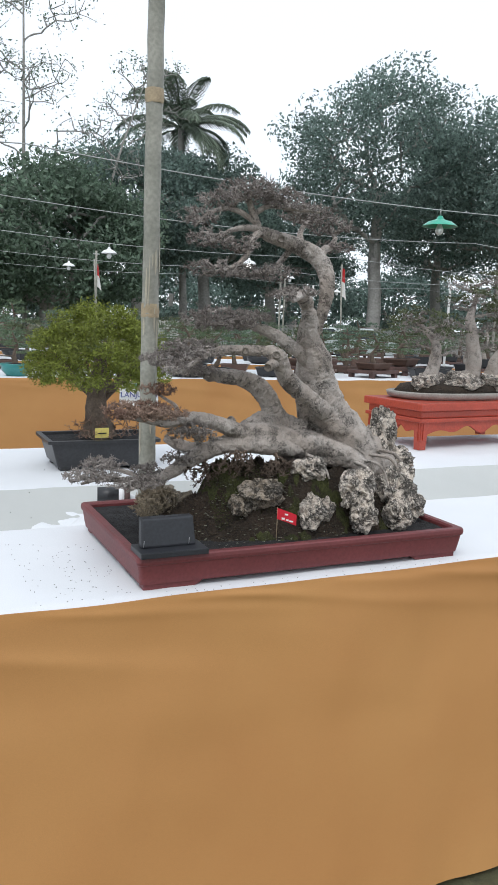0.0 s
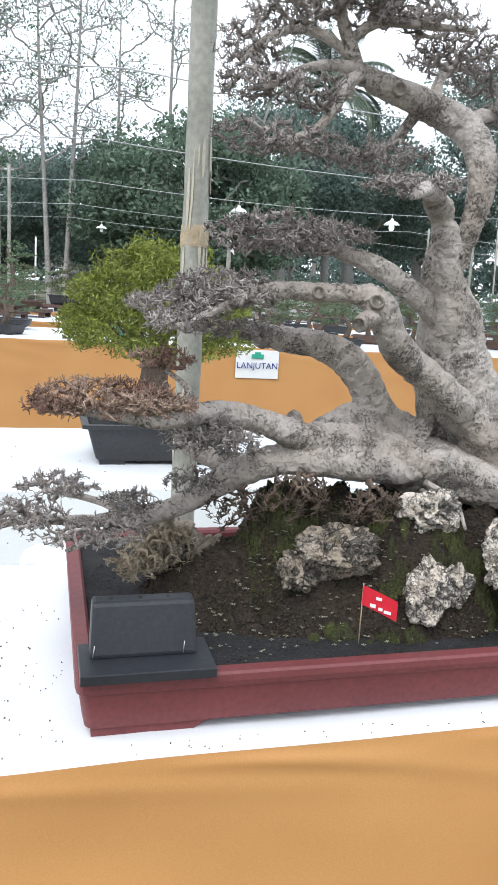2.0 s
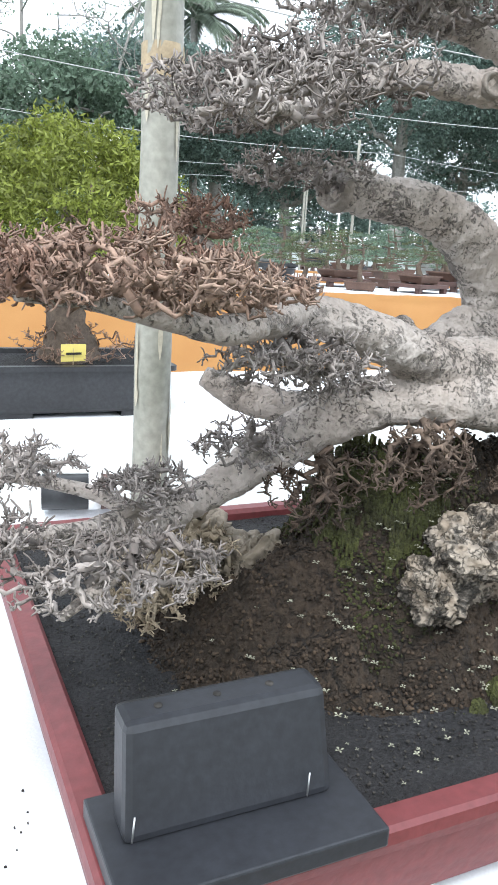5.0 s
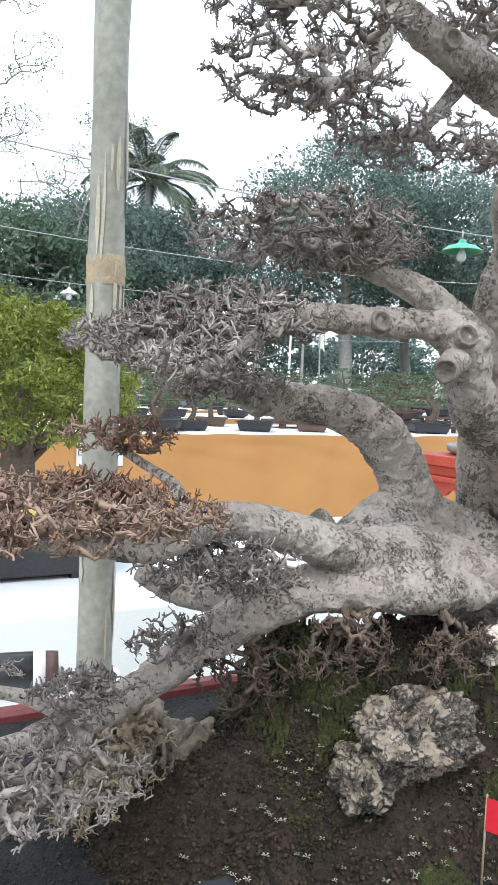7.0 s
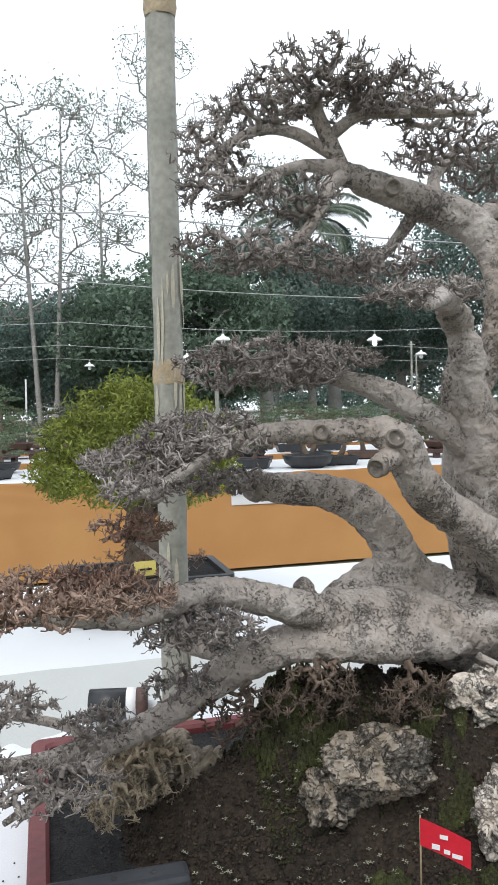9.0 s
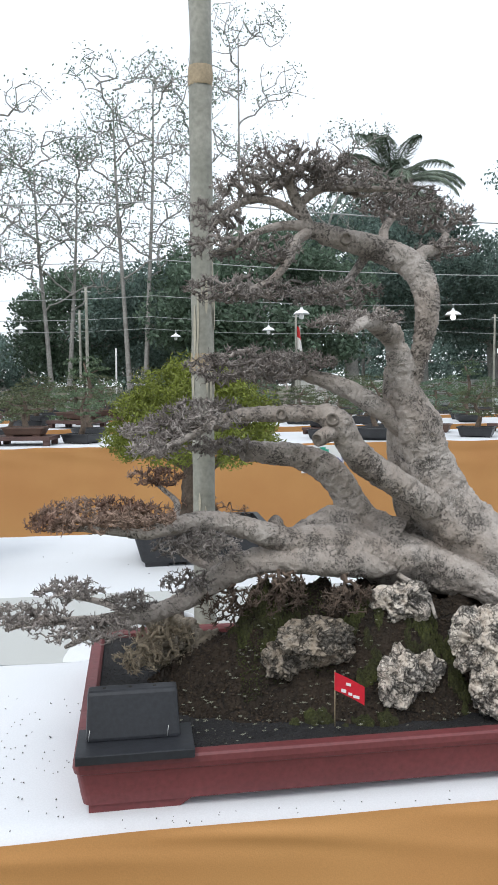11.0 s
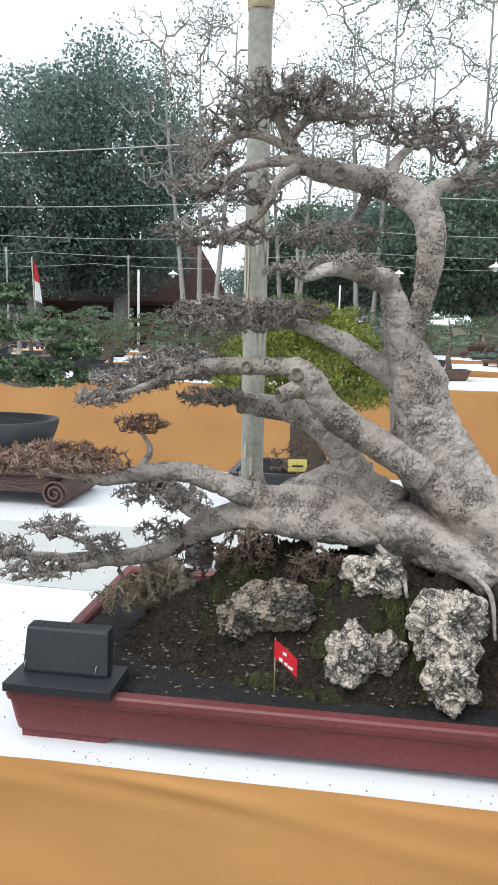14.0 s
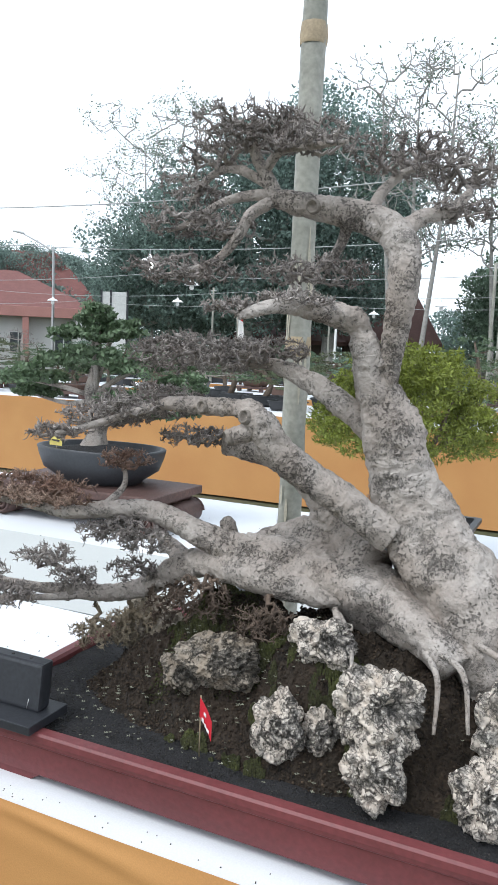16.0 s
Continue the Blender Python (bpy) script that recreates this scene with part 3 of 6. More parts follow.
STUB = [(0.146, 0.180, 1.455, 0.022), (0.136, 0.172, 1.484, 0.020), (0.128, 0.172, 1.504, 0.018), (0.118, 0.164, 1.518, 0.020), (0.095, 0.138, 1.525, 0.018), (0.078, 0.110, 1.529, 0.015), (0.060, 0.088, 1.530, 0.012), (0.042, 0.062, 1.528, 0.010), (0.022, 0.042, 1.520, 0.008), (0.008, 0.03, 1.512, 0.004)]
ROOT = [(0.295, 0.105, 1.075, 0.024), (0.266, 0.125, 1.100, 0.029), (0.233, 0.150, 1.112, 0.037), (0.200, 0.172, 1.120, 0.041), (0.167, 0.182, 1.128, 0.043), (0.133, 0.186, 1.136, 0.042), (0.099, 0.186, 1.143, 0.040), (0.064, 0.186, 1.150, 0.038), (0.031, 0.182, 1.158, 0.034), (0.000, 0.174, 1.166, 0.030), (-0.035, 0.166, 1.172, 0.025)]
LOW1 = [(0.010, 0.172, 1.158, 0.028), (-0.035, 0.164, 1.168, 0.026), (-0.072, 0.157, 1.177, 0.024), (-0.110, 0.150, 1.193, 0.021), (-0.142, 0.148, 1.204, 0.019), (-0.169, 0.148, 1.211, 0.018), (-0.196, 0.145, 1.215, 0.017), (-0.222, 0.130, 1.216, 0.016), (-0.246, 0.108, 1.216, 0.014), (-0.270, 0.085, 1.215, 0.012), (-0.294, 0.072, 1.212, 0.010), (-0.320, 0.06, 1.214, 0.006)]
LOW2 = [(0.130, 0.172, 1.125, 0.020), (0.075, 0.160, 1.130, 0.026), (0.020, 0.148, 1.138, 0.027), (-0.030, 0.150, 1.146, 0.027), (-0.070, 0.160, 1.146, 0.026), (-0.106, 0.174, 1.139, 0.025), (-0.140, 0.182, 1.128, 0.023), (-0.170, 0.190, 1.111, 0.021), (-0.200, 0.196, 1.089, 0.020), (-0.232, 0.196, 1.069, 0.017), (-0.268, 0.182, 1.060, 0.015), (-0.305, 0.158, 1.060, 0.014), (-0.338, 0.134, 1.066, 0.012), (-0.375, 0.10, 1.072, 0.008)]
ARCH = [(0.150, 0.215, 1.150, 0.046), (0.110, 0.236, 1.172, 0.042), (0.088, 0.246, 1.194, 0.037), (0.076, 0.248, 1.220, 0.032), (0.064, 0.247, 1.246, 0.029), (0.046, 0.247, 1.270, 0.028), (0.024, 0.246, 1.290, 0.027), (-0.004, 0.245, 1.303, 0.025), (-0.031, 0.248, 1.311, 0.023), (-0.060, 0.252, 1.314, 0.021), (-0.087, 0.256, 1.316, 0.019), (-0.110, 0.260, 1.319, 0.018), (-0.117, 0.261, 1.320, 0.006)]
KNOT = [(0.190, 0.165, 1.225, 0.026), (0.150, 0.150, 1.250, 0.024), (0.123, 0.147, 1.270, 0.024), (0.089, 0.141, 1.290, 0.024), (0.054, 0.127, 1.316, 0.024), (0.027, 0.111, 1.346, 0.022), (0.011, 0.103, 1.372, 0.023), (-0.008, 0.107, 1.385, 0.019), (-0.026, 0.111, 1.388, 0.014), (-0.045, 0.115, 1.389, 0.013), (-0.077, 0.118, 1.388, 0.013), (-0.108, 0.120, 1.388, 0.013), (-0.138, 0.118, 1.388, 0.011), (-0.16, 0.12, 1.385, 0.007)]
UPPER = [(0.160, 0.195, 1.355, 0.022), (0.125, 0.196, 1.382, 0.018), (0.099, 0.199, 1.399, 0.018), (0.073, 0.201, 1.416, 0.017), (0.045, 0.202, 1.431, 0.016), (0.020, 0.205, 1.441, 0.014), (0.000, 0.209, 1.446, 0.012), (-0.020, 0.214, 1.451, 0.010), (-0.05, 0.212, 1.452, 0.008), (-0.09, 0.20, 1.448, 0.006)]

trunk = limb("trunk", TRUNK, 72, 0.13, 0.09, 0.3, 22, label="thick pale grey trunk with deep folds")
stem = limb("branch", STEM, 36, 0.10, 0.04, 1.7, 18)
stub = limb("branch", STUB, 32, 0.12, 0.06, 2.9, 16)
lying = limb("trunk_root", ROOT, 64, 0.15, 0.11, 4.1, 22, label="lying grey surface root")
low1 = limb("branch", LOW1, 36, 0.11, 0.04, 5.2, 18)
low2 = limb("branch", LOW2, 36, 0.13, 0.05, 6.4, 18)
arch = limb("branch", ARCH, 40, 0.14, 0.06, 7.7, 18)
knot = limb("branch", KNOT, 36, 0.12, 0.04, 8.3, 18)
upper = limb("branch", UPPER, 32, 0.12, 0.05, 9.5, 16)
limb("trunk_root", [(0.29, 0.27, 1.05, 0.045), (0.23, 0.26, 1.14, 0.045), (0.18, 0.24, 1.24, 0.033), (0.16, 0.225, 1.34, 0.026), (0.15, 0.215, 1.41, 0.016)], 28, 0.15, 0.06, 3.3)
limb("trunk_root", [(-0.055, 0.212, 1.160, 0.016), (-0.005, 0.222, 1.170, 0.030), (0.045, 0.234, 1.180, 0.037), (0.082, 0.243, 1.195, 0.032), (0.105, 0.240, 1.200, 0.018)], 32, 0.16, 0.10, 6.7)
limb("cut_stub", [(-0.066, 0.190, 1.175, 0.016), (-0.072, 0.190, 1.196, 0.014), (-0.078, 0.190, 1.208, 0.010), (-0.080, 0.190, 1.211, 0.003)], 16, 0.14, 0.05, 1.9, parent=low1)
limb("trunk_root", [(0.19, 0.21, 1.10, 0.055), (0.11, 0.22, 1.14, 0.05), (0.04, 0.215, 1.155, 0.036), (-0.02, 0.2, 1.16, 0.02)], 24, 0.15, 0.06, 2.3)
# boughs of the crown and the thin ends of the side branches
BOUGHS = [
    (stem, [(-0.015, 0.19, 1.692, 0.012), (-0.03, 0.186, 1.722, 0.010), (-0.048, 0.18, 1.755, 0.008), (-0.05, 0.178, 1.785, 0.006)]),
    (stem, [(-0.035, 0.186, 1.73, 0.008), (0.0, 0.165, 1.752, 0.007), (0.045, 0.14, 1.748, 0.006), (0.08, 0.122, 1.744, 0.005), (0.115, 0.108, 1.741, 0.003)]),
    (stem, [(-0.03, 0.186, 1.712, 0.008), (-0.075, 0.19, 1.735, 0.007), (-0.115, 0.20, 1.738, 0.006), (-0.15, 0.212, 1.722, 0.005), (-0.18, 0.224, 1.69, 0.003)]),
    (stem, [(-0.025, 0.186, 1.697, 0.010), (-0.065, 0.178, 1.694, 0.008), (-0.105, 0.174, 1.682, 0.006), (-0.145, 0.168, 1.658, 0.005), (-0.18, 0.16, 1.645, 0.003)]),
    (stem, [(-0.02, 0.18, 1.685, 0.010), (-0.045, 0.165, 1.665, 0.009), (-0.06, 0.155, 1.632, 0.008), (-0.09, 0.15, 1.60, 0.006), (-0.14, 0.14, 1.582, 0.005), (-0.19, 0.12, 1.57, 0.003)]),
    (stem, [(0.12, 0.212, 1.668, 0.010), (0.13, 0.235, 1.705, 0.008), (0.16, 0.255, 1.735, 0.006), (0.20, 0.275, 1.745, 0.004)]),
    (stem, [(0.165, 0.195, 1.635, 0.014), (0.195, 0.215, 1.662, 0.012), (0.225, 0.235, 1.672, 0.010), (0.25, 0.25, 1.70, 0.006)]),
    (stem, [(0.09, 0.205, 1.66, 0.010), (0.075, 0.225, 1.63, 0.008), (0.045, 0.235, 1.598, 0.006), (-0.01, 0.235, 1.588, 0.004)]),
    (upper, [(-0.02, 0.214, 1.45, 0.008), (-0.06, 0.19, 1.465, 0.007), (-0.11, 0.165, 1.458, 0.005), (-0.17, 0.15, 1.445, 0.003)]),
    (knot, [(-0.15, 0.12, 1.386, 0.009), (-0.19, 0.14, 1.375, 0.008), (-0.23, 0.155, 1.36, 0.006), (-0.29, 0.15, 1.35, 0.003)]),
    (knot, [(-0.16, 0.12, 1.385, 0.007), (-0.21, 0.09, 1.365, 0.006), (-0.26, 0.05, 1.345, 0.005), (-0.295, 0.015, 1.335, 0.003)]),
    (knot, [(0.005, 0.10, 1.362, 0.015), (-0.014, 0.088, 1.354, 0.013), (-0.024, 0.082, 1.350, 0.011)]),
    (low1, [(-0.30, 0.07, 1.213, 0.009), (-0.345, 0.05, 1.222, 0.007), (-0.39, 0.025, 1.232, 0.005), (-0.43, 0.0, 1.236, 0.003)]),
    (low1, [(-0.25, 0.11, 1.222, 0.006), (-0.243, 0.15, 1.245, 0.005), (-0.262, 0.185, 1.262, 0.004), (-0.285, 0.205, 1.28, 0.003)]),
    (low2, [(-0.36, 0.112, 1.07, 0.009), (-0.41, 0.08, 1.082, 0.007), (-0.455, 0.065, 1.088, 0.005), (-0.50, 0.05, 1.082, 0.003)]),
    (low2, [(-0.32, 0.148, 1.064, 0.008), (-0.36, 0.17, 1.08, 0.006), (-0.41, 0.182, 1.09, 0.004), (-0.44, 0.19, 1.095, 0.003)]),
    (low2, [(-0.31, 0.15, 1.058, 0.008), (-0.335, 0.09, 1.066, 0.006), (-0.37, 0.03, 1.076, 0.005), (-0.41, -0.005, 1.07, 0.003)]),
    (low2, [(-0.12, 0.19, 1.135, 0.013), (-0.165, 0.22, 1.128, 0.016), (-0.205, 0.245, 1.135, 0.015), (-0.235, 0.255, 1.15, 0.009)]),
]
for k, (par_, rows) in enumerate(BOUGHS):
    limb("branch", rows, 12, 0.14, 0.04, 3.1 + k * 1.7, 8, parent=par_)

cut_end(knot, (-0.003, 0.083, 1.380), (-0.3, -0.9, 0.3), 0.0085, 3)
cut_end(knot, (-0.080, 0.1035, 1.388), (-0.2, -0.95, 0.1), 0.0075, 8)
cut_end(knot, (-0.0265, 0.0805, 1.349), (-0.75, -0.6, -0.25), 0.0095, 9)
cut_end(low2, (-0.331, 0.120, 1.067), (-0.35, -0.92, 0.1), 0.012, 4)
cut_end(arch, (-0.118, 0.258, 1.319), (-0.95, -0.3, 0.05), 0.0165, 6)
cut_end(stem, (0.045, 0.180, 1.676), (-0.1, -0.95, -0.1), 0.0085, 7)
for n_, (a, b, c) in enumerate((((0.125, 0.135, 1.115), (0.145, 0.10, 1.10), (0.15, 0.085, 1.055)), ((0.13, 0.135, 1.11), (0.16, 0.10, 1.09), (0.17, 0.08, 1.055)), ((0.26, 0.10, 1.095), (0.285, 0.06, 1.075), (0.29, 0.03, 1.02)),
                                 ((0.27, 0.10, 1.10), (0.315, 0.06, 1.09), (0.33, 0.03, 1.03)), ((0.32, 0.12, 1.11), (0.365, 0.08, 1.10), (0.385, 0.05, 1.05)), ((0.34, 0.14, 1.12), (0.39, 0.10, 1.11), (0.415, 0.07, 1.06)))):
    limb("hanging_root", [(*a, 0.005), (*b, 0.004), (*c, 0.0025)], 8, 0.12, 0, n_ * 1.3, 6)

TWIG_LICHEN = mat("lichened_twig_bark", (0.40, 0.33, 0.235), 0.9, 0.3, 14, 200, 0.4, 0.002, second=(0.23, 0.18, 0.12), per_piece=0.3)
CROWN = [
    ((-0.25, 0.19, 1.06), (-0.260, 0.225, 0.988), (0.046, 0.046, 0.034), 180, TWIG_LICHEN, low2),
    ((-0.30, 0.16, 1.05), (-0.308, 0.170, 0.985), (0.034, 0.030, 0.024), 80, TWIG_LICHEN, low2),
    ((-0.048, 0.18, 1.765), (-0.045, 0.175, 1.787), (0.075, 0.085, 0.030), 300, TWIG, stem),
    ((-0.10, 0.195, 1.738), (-0.119, 0.20, 1.762), (0.052, 0.06, 0.020), 130, TWIG, stem),
    ((-0.15, 0.212, 1.722), (-0.165, 0.22, 1.720), (0.045, 0.06, 0.024), 120, TWIG, stem),
    ((-0.145, 0.168, 1.658), (-0.16, 0.17, 1.660), (0.052, 0.06, 0.026), 130, TWIG, stem),
    ((-0.06, 0.155, 1.64), (-0.08, 0.155, 1.650), (0.040, 0.05, 0.026), 90, TWIG, stem),
    ((-0.12, 0.145, 1.59), (-0.14, 0.14, 1.585), (0.075, 0.06, 0.022), 180, TWIG, stem),
    ((-0.01, 0.17, 1.755), (0.025, 0.16, 1.778), (0.060, 0.07, 0.020), 160, TWIG, stem),
    ((0.05, 0.138, 1.748), (0.065, 0.13, 1.750), (0.065, 0.05, 0.012), 110, TWIG, stem),
    ((0.16, 0.255, 1.735), (0.165, 0.255, 1.752), (0.070, 0.08, 0.028), 220, TWIG, stem),
    ((0.25, 0.25, 1.70), (0.24, 0.275, 1.735), (0.055, 0.06, 0.028), 140, TWIG, stem),
    ((0.225, 0.235, 1.672), (0.25, 0.25, 1.675), (0.050, 0.06, 0.018), 90, TWIG, stem),
    ((0.04, 0.235, 1.598), (0.03, 0.23, 1.592), (0.085, 0.07, 0.024), 200, TWIG, stem),
    ((0.06, 0.09, 1.535), (0.06, 0.09, 1.540), (0.045, 0.035, 0.013), 80, TWIG, stub),
    ((0.02, 0.042, 1.52), (-0.01, 0.05, 1.525), (0.035, 0.035, 0.014), 50, TWIG, stub),
    ((-0.09, 0.175, 1.46), (-0.125, 0.165, 1.463), (0.085, 0.095, 0.032), 330, TWIG, upper),
    ((-0.04, 0.205, 1.455), (-0.035, 0.21, 1.472), (0.060, 0.06, 0.020), 130, TWIG, upper),
    ((-0.19, 0.14, 1.378), (-0.195, 0.155, 1.386), (0.065, 0.085, 0.028), 260, TWIG, knot),
    ((-0.23, 0.155, 1.362), (-0.26, 0.145, 1.362), (0.062, 0.085, 0.022), 220, TWIG, knot),
    ((-0.27, 0.04, 1.342), (-0.28, 0.035, 1.342), (0.035, 0.04, 0.013), 60, TWIG, knot),
    ((-0.115, 0.26, 1.325), (-0.165, 0.235, 1.328), (0.050, 0.05, 0.016), 90, TWIG, arch),
    ((-0.272, 0.195, 1.27), (-0.275, 0.20, 1.283), (0.042, 0.04, 0.014), 70, TWIG_RED, low1),
    ((-0.36, 0.042, 1.228), (-0.368, 0.045, 1.248), (0.072, 0.075, 0.022), 260, TWIG_RED, low1),
    ((-0.31, 0.065, 1.218), (-0.31, 0.06, 1.240), (0.050, 0.06, 0.018), 130, TWIG_RED, low1),
    ((-0.41, 0.01, 1.235), (-0.425, 0.0, 1.243), (0.030, 0.035, 0.012), 50, TWIG_RED, low1),
    ((-0.23, 0.12, 1.205), (-0.235, 0.105, 1.183), (0.048, 0.04, 0.016), 90, TWIG, low1),
    ((-0.17, 0.14, 1.195), (-0.175, 0.125, 1.172), (0.042, 0.035, 0.018), 70, TWIG, low1),
    ((-0.40, 0.18, 1.09), (-0.418, 0.18, 1.102), (0.050, 0.05, 0.013), 100, TWIG, low2),
    ((-0.455, 0.065, 1.088), (-0.475, 0.06, 1.098), (0.055, 0.05, 0.015), 130, TWIG, low2),
    ((-0.37, 0.03, 1.076), (-0.38, 0.02, 1.085), (0.060, 0.045, 0.013), 120, TWIG, low2),
    ((-0.31, 0.15, 1.07), (-0.32, 0.13, 1.092), (0.035, 0.035, 0.014), 60, TWIG, low2),
    ((-0.21, 0.19, 1.10), (-0.225, 0.165, 1.11), (0.040, 0.035, 0.018), 60, TWIG, low2),
    ((-0.205, 0.14, 1.20), (-0.215, 0.105, 1.195), (0.035, 0.025, 0.014), 40, TWIG, low1),
]
TWIG_DARK = mat("dark_root_bark", (0.17, 0.125, 0.095), 0.9, 0.3, 14, 200, 0.4, 0.002, second=(0.08, 0.055, 0.04), per_piece=0.4)
CROWN += [
    ((-0.075, 0.15, 1.135), (-0.085, 0.125, 1.095), (0.045, 0.025, 0.036), 90, TWIG_DARK, low2),
    ((0.035, 0.13, 1.125), (0.030, 0.105, 1.085), (0.045, 0.020, 0.026), 60, TWIG_DARK, low2),
    ((-0.15, 0.18, 1.11), (-0.158, 0.165, 1.065), (0.040, 0.030, 0.036), 70, TWIG_DARK, low2),
]
for k, (root, centre, radii, n_, material, par_) in enumerate(CROWN):
    twig_mass("twig_pad", root, centre, (1.26 * radii[0], 1.22 * radii[1], 1.05 * radii[2]), int(n_ * (1.0 if par_ is stem else 1.35)), material, par_, spurs=7, size=0.84, seed=40 + k, root_r=0.0040)


# ---- rocks, moss and small things in the tray ----
def rock(at, size, seed, label="pale pitted coral rock set in the dark earth", rz=0.0, material=ROCK):
    bm = bmesh.new()
    bmesh.ops.create_icosphere(bm, subdivisions=6, radius=1.0)
    off = Vector((seed * 3.7, seed * 1.9, seed * 5.1))
    for w in bm.verts:
        p = w.co.copy()
        d = 0.42 * noise.noise(p * 1.3 + off) + 0.22 * noise.noise(p * 2.9 + off) + 0.05 * noise.noise(p * 9 + off)
        # rounded holes of three sizes, sunk deeper here and there
        for freq_, deep, wide in ((2.1, 0.30, 0.50), (4.6, 0.28, 0.46), (9.0, 0.22, 0.44), (17.0, 0.11, 0.44)):
            near = noise.voronoi(p * freq_ + off * 1.3 + noise.noise_vector(p * freq_ * 1.5) * 0.3)[0][0]
            hole = max(0.0, 1 - (near / wide) ** 2)
            d -= deep * hole * (0.55 + 0.9 * noise.noise(p * 2.2 + off * 3 + Vector((freq_, 0, 0))))
        w.co = p * (1 + d)
        w.co.x *= size[0] * 0.92
        w.co.y *= size[1] * 0.92
        w.co.z *= size[2] * 0.94
    ob = part("rock", bm, material, None, smooth=True)
    ob.matrix_basis = pose(*at, 0, 0, rz)
    return tagged(ob, label, "rock", "rocks in the tray")


GREY_ROCK = mat("lichened_grey_rock", (0.40, 0.355, 0.30), 0.9, 0.3, 34, 150, 0.9, 0.004, second=(0.27, 0.22, 0.165))
crackle(GREY_ROCK, 62, 0.26, 0.22, 0.006)
crackle(GREY_ROCK, 150, 0.22, 0.35, 0.003)
rock((0.124, 0.105, 1.078), (0.047, 0.038, 0.036), 1)
rock((0.224, 0.025, 1.040), (0.056, 0.042, 0.058), 2, "tall pale pitted coral rock standing before the trunk")
rock((0.230, 0.0, 0.970), (0.042, 0.036, 0.052), 3)
rock((0.090, 0.03, 0.980), (0.036, 0.030, 0.046), 4)
rock((0.144, 0.05, 0.982), (0.030, 0.028, 0.032), 5)
rock((-0.030, 0.092, 1.024), (0.072, 0.040, 0.040), 6, "broad grey pitted rock with lichen in the earth", material=GREY_ROCK)
rock((-0.085, 0.085, 0.995), (0.036, 0.03, 0.034), 7, material=GREY_ROCK)
rock((0.385, 0.09, 1.00), (0.066, 0.060, 0.085), 8, "large pale pitted rock at the foot of the trunk")
rock((0.400, 0.19, 1.145), (0.046, 0.045, 0.090), 9, "upright column of grey pitted rock beside the trunk")
rock((0.460, 0.20, 1.07), (0.066, 0.060, 0.05), 10)
rock((0.435, 0.10, 0.96), (0.052, 0.05, 0.05), 11)
rock((0.355, 0.02, 0.96), (0.042, 0.038, 0.048), 12)
BROWN_ROCK = mat("brown_lichened_rock", (0.36, 0.31, 0.25), 0.9, 0.3, 24, 120, 0.8, 0.005, second=(0.17, 0.14, 0.10))
crackle(BROWN_ROCK, 75, 0.10, 0.45, 0.003)
rock((-0.248, 0.255, 0.978), (0.062, 0.055, 0.052), 13, "brown lichened pitted rock at the mound's end", material=BROWN_ROCK)
rock((-0.195, 0.215, 0.970), (0.045, 0.04, 0.040), 14, "brown lichened pitted rock at the mound's end", material=BROWN_ROCK)


def tufts(name, spots, n, rng, material, label, h=0.0018, parent=None):
    P, R = [], []
    for cx, cy, rx, ry in spots:
        for _ in range(n):
            a, d = rng.uniform(0, 2 * math.pi), math.sqrt(rng.random())
            x, y = cx + rx * d * math.cos(a), cy + ry * d * math.sin(a)
            if noise.noise(Vector((x * 55, y * 55, 1))) < 0.75 * d - 0.45:
                continue
            z = SOIL_Z - 0.014 + max(0.0, mound_height(x, y)) + mound_lumps(x, y) * max(0.0, min(1, mound_height(x, y) * 25)) + 0.008 * (1 - d * d)
            t = rng.normal(0, 0.35, 2)
            hh = h * rng.uniform(0.5, 1.2)
            P.append([(x, y, z - 0.006), (x + t[0] * hh * 0.4, y + t[1] * hh * 0.4, z + hh * 0.6), (x + t[0] * hh, y + t[1] * hh, z + hh)])
            R.append((0.0018, 0.0016, 0.0006))
    v, q = polylines(np.array(P), np.array(R), 4)
    return tagged(fast_mesh(name, v, q, material), label, "moss", kind="stuff")


rng_m = np.random.default_rng(5)
tufts("moss", [(0.165, 0.075, 0.05, 0.035), (0.06, 0.055, 0.03, 0.02), (0.33, 0.04, 0.03, 0.03), (-0.07, 0.26, 0.1, 0.05), (-0.12, 0.17, 0.05, 0.04), (0.195, 0.05, 0.02, 0.03), (-0.05, 0.03, 0.05, 0.015), (-0.09, 0.14, 0.05, 0.035), (0.03, 0.012, 0.07, 0.014), (0.05, 0.11, 0.04, 0.03)], 1700, rng_m, MOSS, "dark green moss cushions growing over the earth mound")

PALE_LEAF = mat("pale_tiny_leaf", (0.33, 0.33, 0.25), 0.8, 0.3, 40, 200, 0, 0, per_piece=0.3)
vv, ff = [], []
for _ in range(300):
    x, y = random.gauss(-0.06, 0.13), random.triangular(-0.03, 0.17, 0.09)
    if not TX0 + 0.04 < x < TX1 - 0.04:
        continue
    z = SOIL_Z + max(0.0, mound_height(x, y) - 0.012) + 0.005
    s = random.uniform(0.0012, 0.0028)
    for k in range(4):
        a = k * math.pi / 2 + random.uniform(-0.4, 0.4)
        c_, s_ = math.cos(a) * s, math.sin(a) * s
        b = len(vv)
        vv += [(x, y, z), (x + c_ - s_ * 0.4, y + s_ + c_ * 0.4, z + s * 0.5), (x + c_ * 1.5, y + s_ * 1.5, z + s * 0.3), (x + c_ + s_ * 0.4, y + s_ - c_ * 0.4, z + s * 0.5)]
        ff.append((b, b + 1, b + 2, b + 3))
